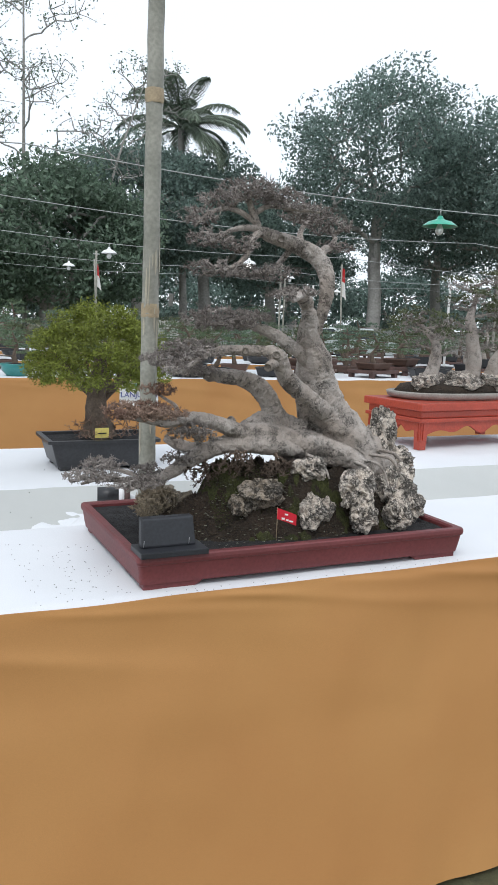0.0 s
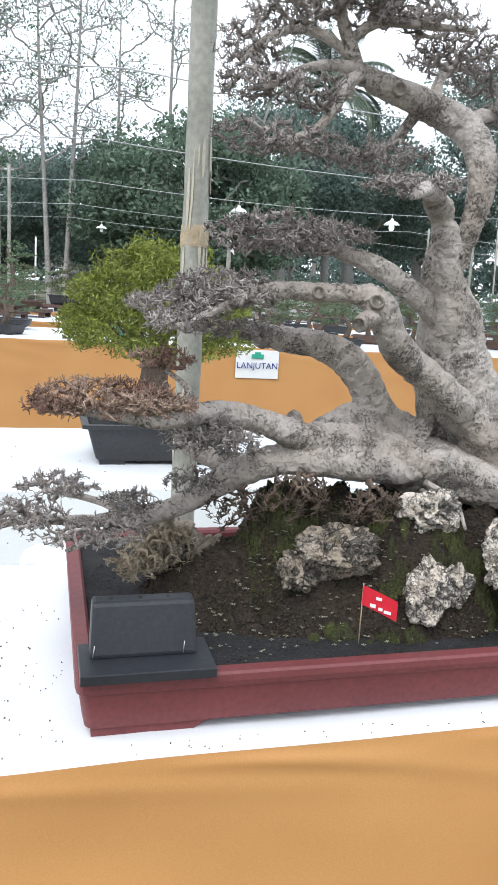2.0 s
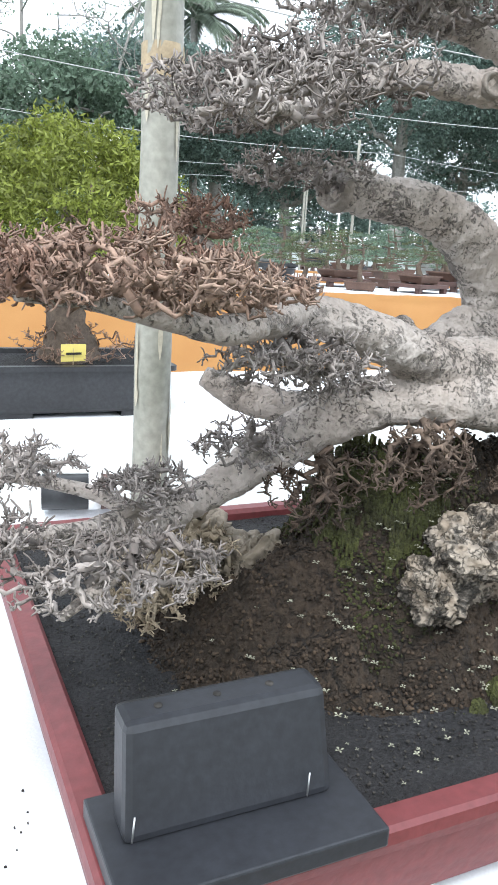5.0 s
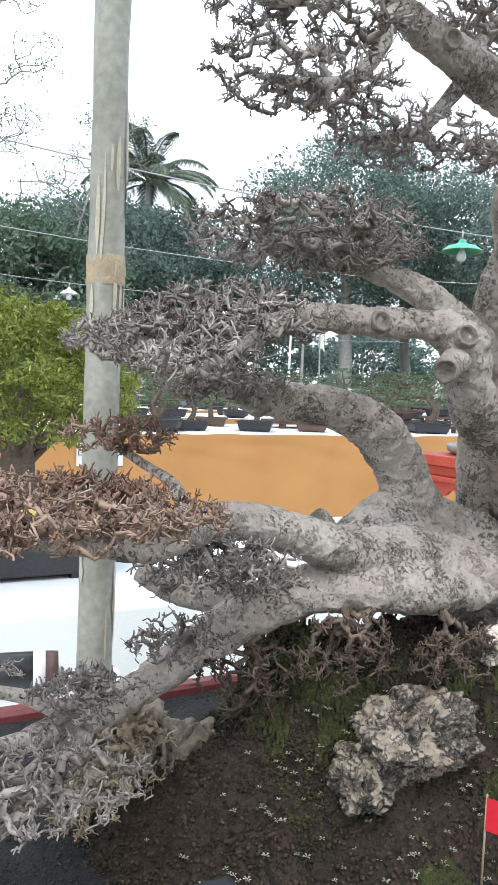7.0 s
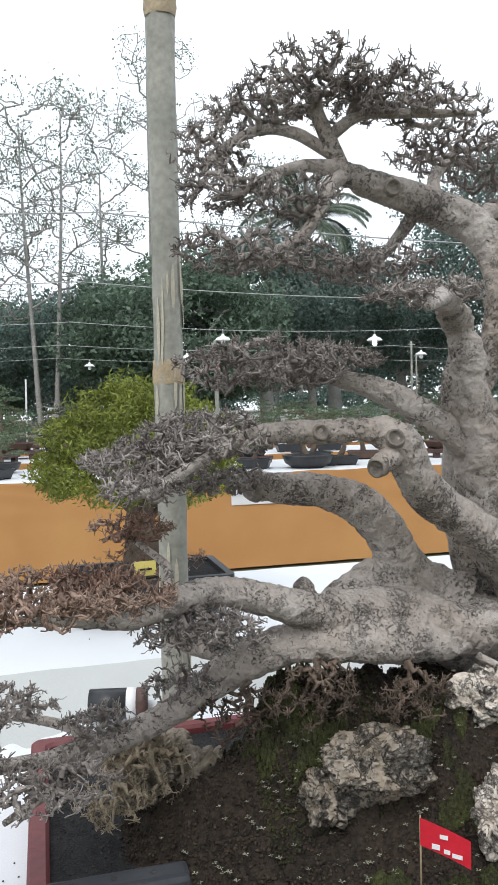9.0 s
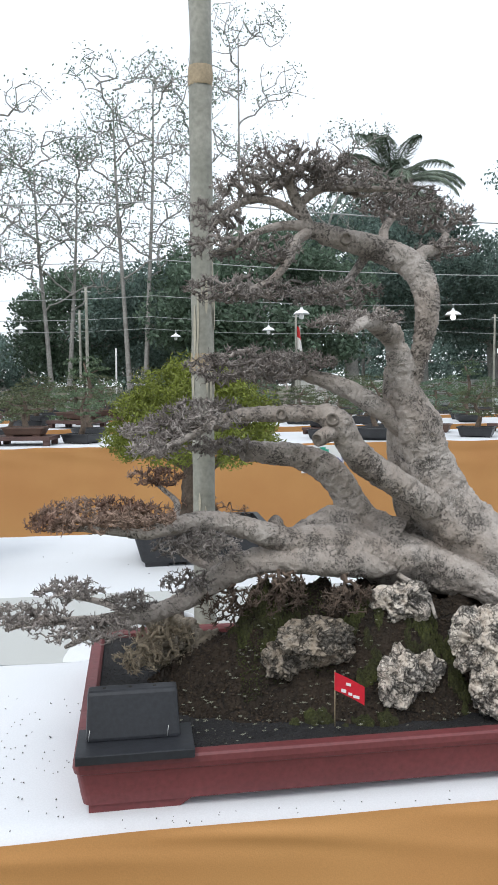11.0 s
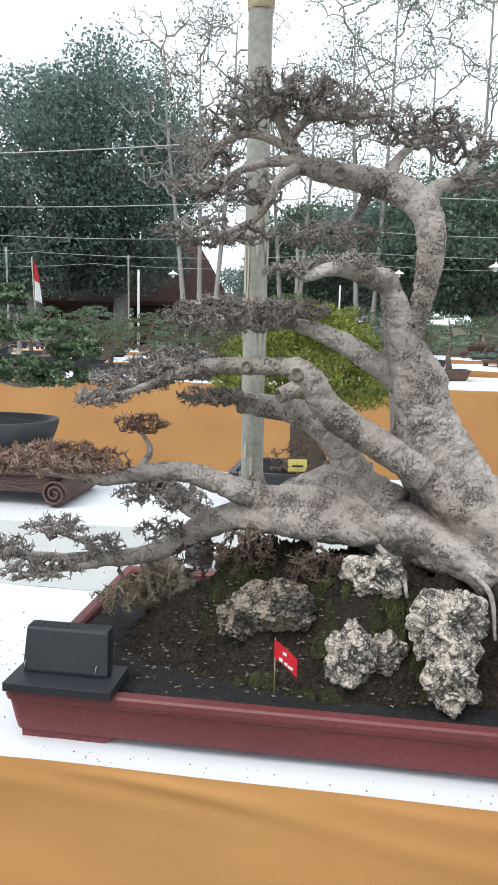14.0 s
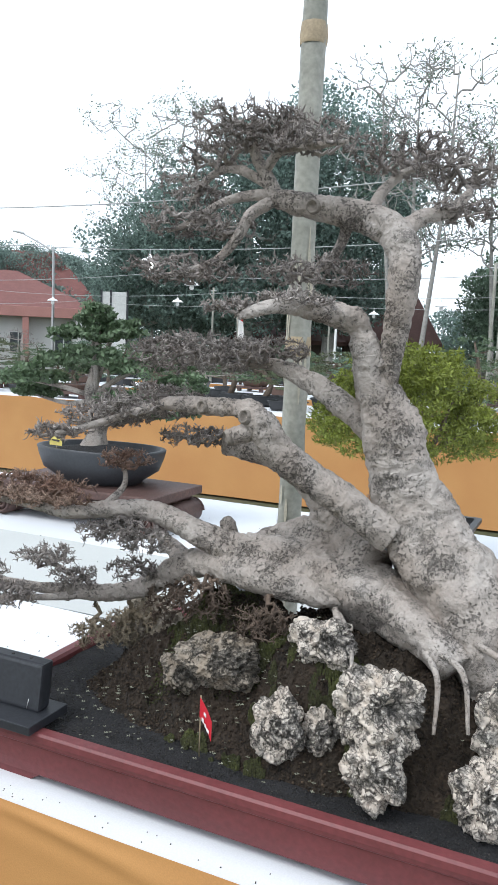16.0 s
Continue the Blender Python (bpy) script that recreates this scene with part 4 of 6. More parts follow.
tagged(mesh_ob("seedlings", vv, ff, PALE_LEAF, smooth=False), "tiny pale star-shaped seedlings dotted over the earth", "seedlings", kind="stuff")

GRIT = mat("dark_grit", (0.05, 0.045, 0.04), 0.9, 0.4, 30, 200, 0, 0, per_piece=0.6)


def grit(name, n, area, z, label, rng, smin=0.0008, smax=0.0026):
    c = np.stack([rng.uniform(area[0], area[1], n), rng.uniform(area[2], area[3], n), np.full(n, z)], axis=1)
    cube = np.array([(-1, -1, -0.3), (1, -1, -0.4), (0.8, 1, -0.3), (-0.9, 0.8, -0.4), (-0.6, -0.7, 1), (0.7, -0.5, 0.8), (0.5, 0.7, 1), (-0.6, 0.5, 0.7)])
    s = rng.uniform(smin, smax, (n, 1, 3))
    v = (c[:, None, :] + cube[None] * s).reshape(-1, 3)
    q = np.array([(0, 3, 2, 1), (4, 5, 6, 7), (0, 1, 5, 4), (1, 2, 6, 5), (2, 3, 7, 6), (3, 0, 4, 7)])
    fq = (np.arange(n)[:, None, None] * 8 + q[None]).reshape(-1, 4)
    return tagged(fast_mesh(name, v, fq, GRIT, smooth=False), label, "grit", kind="stuff")


def crumbs(name, n, area, material, label, rng, smin, smax):
    """Loose bits lying over the earth mound."""
    cx, cy = rng.uniform(area[0], area[1], n), rng.uniform(area[2], area[3], n)
    top = np.array([mound_height(x, y) for x, y in zip(cx, cy)])
    keep = top > 0.012
    cc = np.stack([cx, cy, SOIL_Z - 0.014 + top], axis=1)[keep]
    rough = np.array([mound_lumps(x, y) for x, y, _ in cc])
    cc[:, 2] += rough * np.clip(top[keep] * 25, 0, 1)
    cube = np.array([(-1, -1, -0.3), (1, -1, -0.4), (0.8, 1, -0.3), (-0.9, 0.8, -0.4), (-0.6, -0.7, 1), (0.7, -0.5, 0.8), (0.5, 0.7, 1), (-0.6, 0.5, 0.7)])
    s = rng.uniform(smin, smax, (len(cc), 1, 3))
    v = (cc[:, None, :] + cube[None] * s).reshape(-1, 3)
    q = np.array([(0, 3, 2, 1), (4, 5, 6, 7), (0, 1, 5, 4), (1, 2, 6, 5), (2, 3, 7, 6), (3, 0, 4, 7)])
    fq = (np.arange(len(cc))[:, None, None] * 8 + q[None]).reshape(-1, 4)
    return tagged(fast_mesh(name, v, fq, material, smooth=False), label, "earth", kind="stuff")


CRUMB = mat("earth_crumb", (0.056, 0.038, 0.024), 0.95, 0.4, 30, 200, 0, 0, per_piece=0.6)
crumbs("earth_crumb", 14000, (-0.30, 0.46, -0.03, 0.30), CRUMB, "loose brown earth crumbs over the mound", rng_m, 0.0006, 0.0022)
crumbs("moss_crumb", 4200, (-0.15, 0.0, 0.08, 0.30), MOSS, "dark green moss creeping over the mound", rng_m, 0.0006, 0.0018)
grit("soil_grains", 9000, (TX0 + 0.03, TX1 - 0.03, TY0 + 0.03, TY1 - 0.03), SOIL_Z + 0.001, "loose black soil grains in the tray", rng_m, 0.0005, 0.0013)
grit("spilled_soil", 100, (-0.62, -0.41, -0.08, 0.40), TABLE + 0.002, "spilled specks of soil on the white sheet", rng_m, 0.0005, 0.0014)
grit("spilled_soil", 40, (-0.40, 0.5, -0.098, -0.075), TABLE + 0.002, "specks of soil on the sheet before the tray", rng_m, 0.0005, 0.0011)
grit("spilled_soil", 60, (-1.2, 1.0, 0.3, 1.8), TABLE + 0.001, "scattered crumbs on the white sheet", rng_m, 0.001, 0.002)

# black wooden label stand on the tray's corner
stand = thing("label_stand", (-0.321, -0.034, TZ), "black painted wooden label stand on the tray's corner", "label stand")
part("base", box(-0.074, 0.086, -0.042, 0.042, 0.001, 0.014, 0.0015), BLACK_WOOD, stand)
bm = box(-0.062, 0.069, -0.004, 0.022, 0.014, 0.080, 0.005)
for w in bm.verts:
    k = (w.co.z - 0.014) / 0.066
    w.co.y += 0.014 * k
    w.co.x *= 1 - 0.05 * k
part("upright", bm, BLACK_WOOD, stand)
for hx_ in (-0.036, 0.0, 0.034):
    v, f = tube([(hx_, 0.023, 0.0795, 0.0026), (hx_, 0.023, 0.0806, 0.0026)], 10)
    mesh_ob("peg_hole", v, f, GRIT, stand)
STEEL = mat("dull_steel", (0.5, 0.5, 0.5), 0.4, 0.1, 30, 200, 0, 0, metal=0.9)
for hx_ in (-0.058, 0.05):
    v, f = tube([(hx_, -0.006, 0.018, 0.0006), (hx_ + 0.002, -0.0035, 0.032, 0.0006)], 6)
    mesh_ob("nail", v, f, STEEL, stand)

# little red number flag
FLAG_RED = mat("red_paper", (0.60, 0.012, 0.03), 0.6, 0.08, 20, 200, 0.05, 0.001)
PAPER = mat("white_paper", (0.8, 0.8, 0.8), 0.7, 0.04, 20, 200, 0.02, 0.001)
flag = thing("number_flag", (-0.017, 0.012, SOIL_Z), "small red paper flag on a thin stick in the soil", "flag", rz=-44)
v, f = tube([(0, 0, 0, 0.0010), (0, 0, 0.088, 0.0009)], 6)
mesh_ob("stick", v, f, BAMBOO_NODE, flag)
v, f = grid_sheet(9, 6, lambda a, b: (0.050 * a, 0.0016 * math.sin(a * 3) - 0.0012, 0.086 - 0.012 * a - 0.028 * b))
mesh_ob("paper", v, f, FLAG_RED, flag)
for x0, z0, w_, h_ in ((0.020, 0.070, 0.008, 0.004), (0.012, 0.058, 0.008, 0.005), (0.024, 0.056, 0.006, 0.004), (0.032, 0.054, 0.010, 0.004)):
    part("printed_bar", box(x0, x0 + w_, -0.0022, -0.0014, z0, z0 + h_), PAPER, flag)

# white cloth bunched up round the pole, a dark tube with a white band lying in it
def bunched(u, w):
    x, y = -0.52 + 0.62 * u, 0.575 + 0.36 * w
    t = (y - 0.555) / 0.515
    low = TABLE - 0.11 * (min(1.0, t / 0.18) if t < 0.35 else max(0.0, (1 - t) / 0.65)) - 0.004
    rise = 0.150 * math.exp(-((x + 0.225) / 0.17) ** 2 - ((y - 0.69) / 0.085) ** 2)
    bed = 0.030 * math.exp(-((x + 0.25) / 0.07) ** 2 - ((y - 0.655) / 0.03) ** 2)
    fold = 0.020 * noise.noise(Vector((x * 9 + y * 6, y * 13, 3))) + 0.008 * noise.noise(Vector((x * 24, y * 30, 5)))
    edge = min(1.0, 8 * min(u, 1 - u, w, 1 - w))
    return (x, y, low + (rise - bed + fold) * edge + 0.012 * edge)


v, f = grid_sheet(80, 56, bunched)
tagged(mesh_ob("bunched_cloth", v, f, WHITE_CLOTH), "white sheet bunched in soft folds round the bamboo pole", "cloth")
tube_ob = thing("dark_tube", (-0.245, 0.675, 0.880), "short black tube with a white band lying in the cloth fold", "tube", rz=-12)
v, f = tube([(-0.06, 0, 0.026, 0.026), (0.005, 0, 0.026, 0.026)], 16)
mesh_ob("body", v, f, BLACK_POT, tube_ob)
v, f = tube([(0.005, 0, 0.026, 0.0262), (0.022, 0, 0.026, 0.0262)], 16)
mesh_ob("band", v, f, PAPER, tube_ob)
v, f = tube([(0.022, 0, 0.026, 0.026), (0.040, 0, 0.026, 0.025)], 16)
mesh_ob("cap", v, f, BROWN_STAND, tube_ob)


# ---- leaves and plants ----
def leaf_cloud(centres, size, rng, up=0.4, slim=0.5):
    """One folded leaf at each place, turned at random."""
    n = len(centres)
    a = rng.normal(0, 1, (n, 3))
    a /= np.linalg.norm(a, axis=1, keepdims=True)
    b = rng.normal(0, 1, (n, 3)) + np.array([0, 0, up])
    b -= a * np.sum(a * b, axis=1, keepdims=True)
    b /= np.linalg.norm(b, axis=1, keepdims=True)
    c = np.cross(a, b)
    s = (size * rng.uniform(0.6, 1.3, n))[:, None]
    v = np.stack([centres - a * s, centres - b * s * slim + c * s * 0.15, centres + a * s, centres + b * s * slim + c * s * 0.15], axis=1).reshape(-1, 3)
    return v, np.arange(4 * n).reshape(-1, 4)


def blob_points(centre, radii, blobs, per, rng, blob_r=0.32, low=-0.5):
    """Places on many small clumps that fill an uneven crown."""
    out = []
    while len(out) < blobs:
        p = rng.normal(0, 1, 3)
        p /= np.linalg.norm(p)
        p *= rng.uniform(0.35, 1.0) ** 0.5
        if p[2] < low:
            continue
        r = blob_r * rng.uniform(0.6, 1.3)
        q = rng.normal(0, 1, (per, 3))
        q /= np.linalg.norm(q, axis=1, keepdims=True)
        q *= rng.uniform(0.55, 1.0, (per, 1))
        q[:, 2] *= 0.7
        out.append((p + q * r) * radii + centre)
    return np.vstack(out)


def scaled_tree(root, centre, radii, n, rng, base_r, root_r):
    """Limbs of a large tree: rows of tubes from grow()."""
    nodes, par, r = grow(np.array(root) / 10, np.array(centre) / 10, np.array(radii) / 10, n, rng, flat=0.9, root_r=root_r / 10, base_r=base_r / 10)
    nodes, r = nodes * 10, r * 10
    idx = np.arange(1, len(nodes))
    A, B = nodes[par[idx]], nodes[idx]
    L = np.linalg.norm(B - A, axis=1)[:, None]
    M = (A + B) / 2 + rng.normal(0, 0.07, A.shape) * L
    P = np.stack([A, M, B], axis=1)
    ra = np.minimum(r[par[idx]], r[idx] * 1.6)
    R = np.stack([ra, (ra + r[idx]) / 2, r[idx] * 0.8], axis=1)
    return polylines(P, R, 5), nodes


def polar(az, dist):
    a = radians(az)
    return -0.4 + dist * math.sin(a), -1.3 + dist * math.cos(a)


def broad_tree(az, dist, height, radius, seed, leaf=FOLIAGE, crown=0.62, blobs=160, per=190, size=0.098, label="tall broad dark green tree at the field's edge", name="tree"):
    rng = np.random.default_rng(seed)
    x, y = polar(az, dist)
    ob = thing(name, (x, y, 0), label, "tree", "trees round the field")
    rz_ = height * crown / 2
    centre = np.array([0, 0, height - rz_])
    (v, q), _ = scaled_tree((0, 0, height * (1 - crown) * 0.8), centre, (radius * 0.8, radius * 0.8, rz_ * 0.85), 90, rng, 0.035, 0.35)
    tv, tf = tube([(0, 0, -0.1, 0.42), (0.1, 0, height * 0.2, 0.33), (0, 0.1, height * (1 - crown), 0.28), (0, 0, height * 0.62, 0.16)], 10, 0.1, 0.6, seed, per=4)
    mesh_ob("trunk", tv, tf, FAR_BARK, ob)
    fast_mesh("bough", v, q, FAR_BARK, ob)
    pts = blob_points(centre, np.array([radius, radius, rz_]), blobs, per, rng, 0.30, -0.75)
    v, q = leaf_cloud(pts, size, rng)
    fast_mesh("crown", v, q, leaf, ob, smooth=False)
    return ob


def sparse_tree(az, dist, height, spread, seed, stems=1, leaves=900, lean=0.0, bottom=0.4, label="tall thin tree with few leaves against the sky"):
    rng = np.random.default_rng(seed)
    x, y = polar(az, dist)
    ob = thing("tree", (x, y, 0), label, "tree", "thin trees")
    for k in range(stems):
        off = (k - (stems - 1) / 2) * spread * 0.45
        top = np.array([off + lean, 0, height * rng.uniform(0.88, 1.0)])
        tv, tf = tube([(off * 0.3, 0, -0.1, 0.11), (off * 0.6 + lean * 0.25, 0.1, height * 0.35, 0.075), (off * 0.9 + lean * 0.6, 0, height * 0.7, 0.045), (*top, 0.02)], 8, 0.05, 0.5, seed + k, per=5)
        mesh_ob("trunk", tv, tf, FAR_BARK, ob)
        allv = []
        for j in range(9):
            t = bottom + (1 - bottom) * (j + 0.5) / 9
            base = np.array([off * (0.3 + 0.7 * t) + lean * t, 0, height * t])
            a = j * 2.4 + k
            d = np.array([math.cos(a), math.sin(a), 0.75]) * spread * 0.62 * (1.2 - 0.6 * t)
            (v, q), nodes = scaled_tree(base, base + d, np.array([spread * 0.45, spread * 0.45, height * 0.075]) * (1.2 - 0.5 * t), 30, rng, 0.009, 0.05)
            allv.append((v, q))
            pts = nodes[rng.integers(5, len(nodes), 4 * leaves // (9 * stems))] + rng.normal(0, 0.16, (4 * leaves // (9 * stems), 3))
            lv, lq = leaf_cloud(pts, 0.055, rng)
            fast_mesh("leaves", lv, lq, FOLIAGE_B, ob, smooth=False)
        v, q = join(allv)
        fast_mesh("bough", v, q, FAR_BARK, ob)
    return ob


PALM_LEAF = mat("palm_leaf", (0.24, 0.30, 0.22), 0.5, 0.25, 0.7, 12, 0, 0, per_piece=0.3, transl=0.4)


def palm(az, dist, height, seed):
    rng = np.random.default_rng(seed)
    x, y = polar(az, dist)
    ob = thing("palm_tree", (x, y, 0), "coconut palm rising over the dark trees", "palm tree")
    tv, tf = tube([(0.4, 0, -0.1, 0.22), (0.2, 0, height * 0.5, 0.17), (0, 0, height, 0.15)], 10, 0.04, 2, 1, per=6)
    mesh_ob("trunk", tv, tf, FAR_BARK, ob)
    for k in range(25):
        a = k * 2.399
        rise = rng.uniform(-0.1, 1.45)
        L = rng.uniform(2.9, 3.6)
        spine = [np.array([0.0, 0.0, height])]
        for j in range(10):
            e = rise - 1.5 * ((j + 0.5) / 10) ** 1.6
            spine.append(spine[-1] + L / 10 * np.array([math.cos(a) * math.cos(e), math.sin(a) * math.cos(e), math.sin(e)]))
        side = np.array([-math.sin(a), math.cos(a), 0])
        leafP, leafR = [], []
        for j in range(44):
            t = 0.12 + 0.88 * j / 43
            i = min(int(t * 10), 9)
            p = spine[i] + (spine[i + 1] - spine[i]) * (t * 10 - i)
            ln = 0.75 * math.sin(math.pi * (0.15 + 0.8 * t)) + 0.1
            fwd = (spine[i + 1] - spine[i])
            fwd = fwd / np.linalg.norm(fwd)
            for s in (-1, 1):
                e = p + side * s * ln * 0.6 + fwd * ln * 0.5 - np.array([0, 0, ln * 0.38])
                leafP.append([p, (p + e) / 2 + np.array([0, 0, 0.08]), e])
                leafR.append((0.016, 0.026, 0.005))
        pv, pq = polylines(np.array(leafP), np.array(leafR), 3)
        sv, sq = polylines(np.array([spine]), np.full((1, 11), 0.03), 4)
        v, q = join([(pv, pq), (sv, sq)])
        fast_mesh("frond", v, q, PALM_LEAF, ob, smooth=False)
    return ob


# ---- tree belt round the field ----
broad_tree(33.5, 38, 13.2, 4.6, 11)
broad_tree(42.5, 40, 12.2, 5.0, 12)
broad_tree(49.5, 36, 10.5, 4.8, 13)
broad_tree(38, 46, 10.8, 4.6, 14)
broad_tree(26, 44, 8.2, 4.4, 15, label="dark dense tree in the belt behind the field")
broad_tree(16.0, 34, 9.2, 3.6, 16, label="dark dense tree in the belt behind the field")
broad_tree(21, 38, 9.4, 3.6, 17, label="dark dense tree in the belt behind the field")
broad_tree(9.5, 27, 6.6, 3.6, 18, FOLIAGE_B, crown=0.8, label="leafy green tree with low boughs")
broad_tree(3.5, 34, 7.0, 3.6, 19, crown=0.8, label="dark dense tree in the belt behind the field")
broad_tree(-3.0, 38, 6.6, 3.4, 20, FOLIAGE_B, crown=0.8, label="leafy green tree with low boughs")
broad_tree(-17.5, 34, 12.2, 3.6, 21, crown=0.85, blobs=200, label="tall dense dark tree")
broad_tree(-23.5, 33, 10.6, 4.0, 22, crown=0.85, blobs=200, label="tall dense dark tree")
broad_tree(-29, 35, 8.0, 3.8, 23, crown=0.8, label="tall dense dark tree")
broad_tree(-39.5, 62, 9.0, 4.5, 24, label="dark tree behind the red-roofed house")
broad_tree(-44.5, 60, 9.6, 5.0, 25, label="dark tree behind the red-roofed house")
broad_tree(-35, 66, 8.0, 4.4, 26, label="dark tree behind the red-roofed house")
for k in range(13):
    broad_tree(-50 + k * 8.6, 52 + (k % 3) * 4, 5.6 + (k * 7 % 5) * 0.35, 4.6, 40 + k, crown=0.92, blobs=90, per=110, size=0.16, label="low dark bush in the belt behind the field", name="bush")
sparse_tree(-11.5, 26, 10.6, 2.6, 61, 3, 450)
sparse_tree(-5.0, 28, 9.2, 3.2, 62, 2, 900)
sparse_tree(0.5, 27, 11.6, 3.0, 63, 2, 700)
sparse_tree(8.0, 30, 14.5, 3.4, 64, 1, 400)
sparse_tree(4.5, 30, 12.0, 3.4, 65, 1, 400)
sparse_tree(11.5, 30, 10.5, 3.0, 66, 1, 350, lean=2.6)
sparse_tree(17.0, 40, 11.5, 3.0, 67, 1, 500)
sparse_tree(-30, 37, 11.5, 4.5, 68, 2, 1500)
palm(19.0, 36, 10.1, 3)


# ---- buildings, wall and car beyond ----
ROOF = mat("red_clay_roof", (0.19, 0.075, 0.065), 0.8, 0.2, 3, 20, 0.5, 0.03)
PLASTER = mat("white_plaster", (0.62, 0.62, 0.60), 0.8, 0.1, 1.5, 20, 0.1, 0.01)
DARK_GLASS = mat("dark_window_glass", (0.03, 0.04, 0.045), 0.15, 0.1, 3, 20, 0, 0)
HUT_WALL = mat("dark_hut_boards", (0.09, 0.065, 0.05), 0.8, 0.2, 3, 20, 0.2, 0.02)
DARK_ROOF = mat("brown_tile_roof", (0.12, 0.06, 0.05), 0.8, 0.2, 3, 20, 0.5, 0.03)
SALMON = mat("salmon_paint", (0.45, 0.22, 0.19), 0.7, 0.1, 1.5, 20, 0.1, 0.01)


def hip_roof(w, d, z, h, over, material, parent, ridge=0.35):
    a, b = w / 2 + over, d / 2 + over
    r = w * ridge / 2
    v = [(-a, -b, z), (a, -b, z), (a, b, z), (-a, b, z), (-r, 0, z + h), (r, 0, z + h), (-a, -b, z - 0.18), (a, -b, z - 0.18), (a, b, z - 0.18), (-a, b, z - 0.18)]
    f = [(0, 1, 5, 4), (1, 2, 5), (2, 3, 4, 5), (3, 0, 4), (6, 7, 1, 0), (7, 8, 2, 1), (8, 9, 3, 2), (9, 6, 0, 3), (9, 8, 7, 6)]
    return mesh_ob("roof", v, f, material, parent, smooth=False)


def house(az, dist, w, d, wall_h, roof_h, turn, label, windows=0, porch=False, wall=PLASTER, top=ROOF):
    x, y = polar(az, dist)
    ob = thing("house", (x, y, 0), label, "house", rz=turn)
    part("wall", box(-w / 2, w / 2, -d / 2, d / 2, 0, wall_h, 0.02), wall, ob)
    hip_roof(w, d, wall_h + 0.05, roof_h, 0.7, top, ob)
    if porch:
        part("fascia", box(-w / 2 - 0.75, w / 2 + 0.75, -d / 2 - 0.85, -d / 2 - 0.72, wall_h - 0.55, wall_h + 0.05, 0.02), SALMON, ob)
        for k in range(5):
            px = -w / 2 + 0.4 + k * (w - 0.8) / 4
            part("column", box(px - 0.18, px + 0.18, -d / 2 - 0.8, -d / 2 - 0.5, 0, wall_h - 0.3, 0.02), SALMON if k % 2 else PLASTER, ob)
    for k in range(windows):
        px = -w / 2 + (k + 0.5) * w / windows
        win = part("window", box(px - 0.55, px + 0.55, -d / 2 - 0.06, -d / 2 + 0.02, 0.9, 2.2, 0.01), PLASTER, ob)
        part("pane", box(px - 0.47, px - 0.03, -d / 2 - 0.075, -d / 2 - 0.05, 0.98, 2.12), DARK_GLASS, win)
        part("pane", box(px + 0.03, px + 0.47, -d / 2 - 0.075, -d / 2 - 0.05, 0.98, 2.12), DARK_GLASS, win)
    return ob


house(-43, 52, 13, 8, 3.6, 2.4, 38, "white house with a red hipped roof and porch columns", 5, True)
house(-39.5, 60, 9, 8, 3.8, 4.4, 38, "house with a steep dark red roof", 0)
house(-20.5, 38, 4.2, 3.2, 2.1, 1.3, 18, "small hut with a low brown hipped roof", 0, wall=HUT_WALL, top=DARK_ROOF)
house(-13.5, 40, 4.0, 4.0, 2.2, 3.6, 12, "small pavilion with a steep red-brown roof", 0, wall=HUT_WALL, top=DARK_ROOF)
wx, wy = polar(36, 46)
wall_ob = thing("boundary_wall", (wx, wy, 0), "long low whitewashed wall along the road", "wall", rz=-36)
for k in range(10):
    part("panel", box(-20 + k * 4, -16.06 + k * 4, -0.1, 0.1, 0, 1.6, 0.02), PLASTER, wall_ob)
    part("pier", box(-20.2 + k * 4, -19.8 + k * 4, -0.16, 0.16, 0, 1.8, 0.02), PLASTER, wall_ob)

CAR_PAINT = mat("pale_silver_car_paint", (0.55, 0.60, 0.60), 0.3, 0.05, 2, 30, 0, 0, metal=0.3)
TYRE = mat("black_rubber", (0.02, 0.02, 0.02), 0.8, 0.2, 10, 60, 0.1, 0.002)


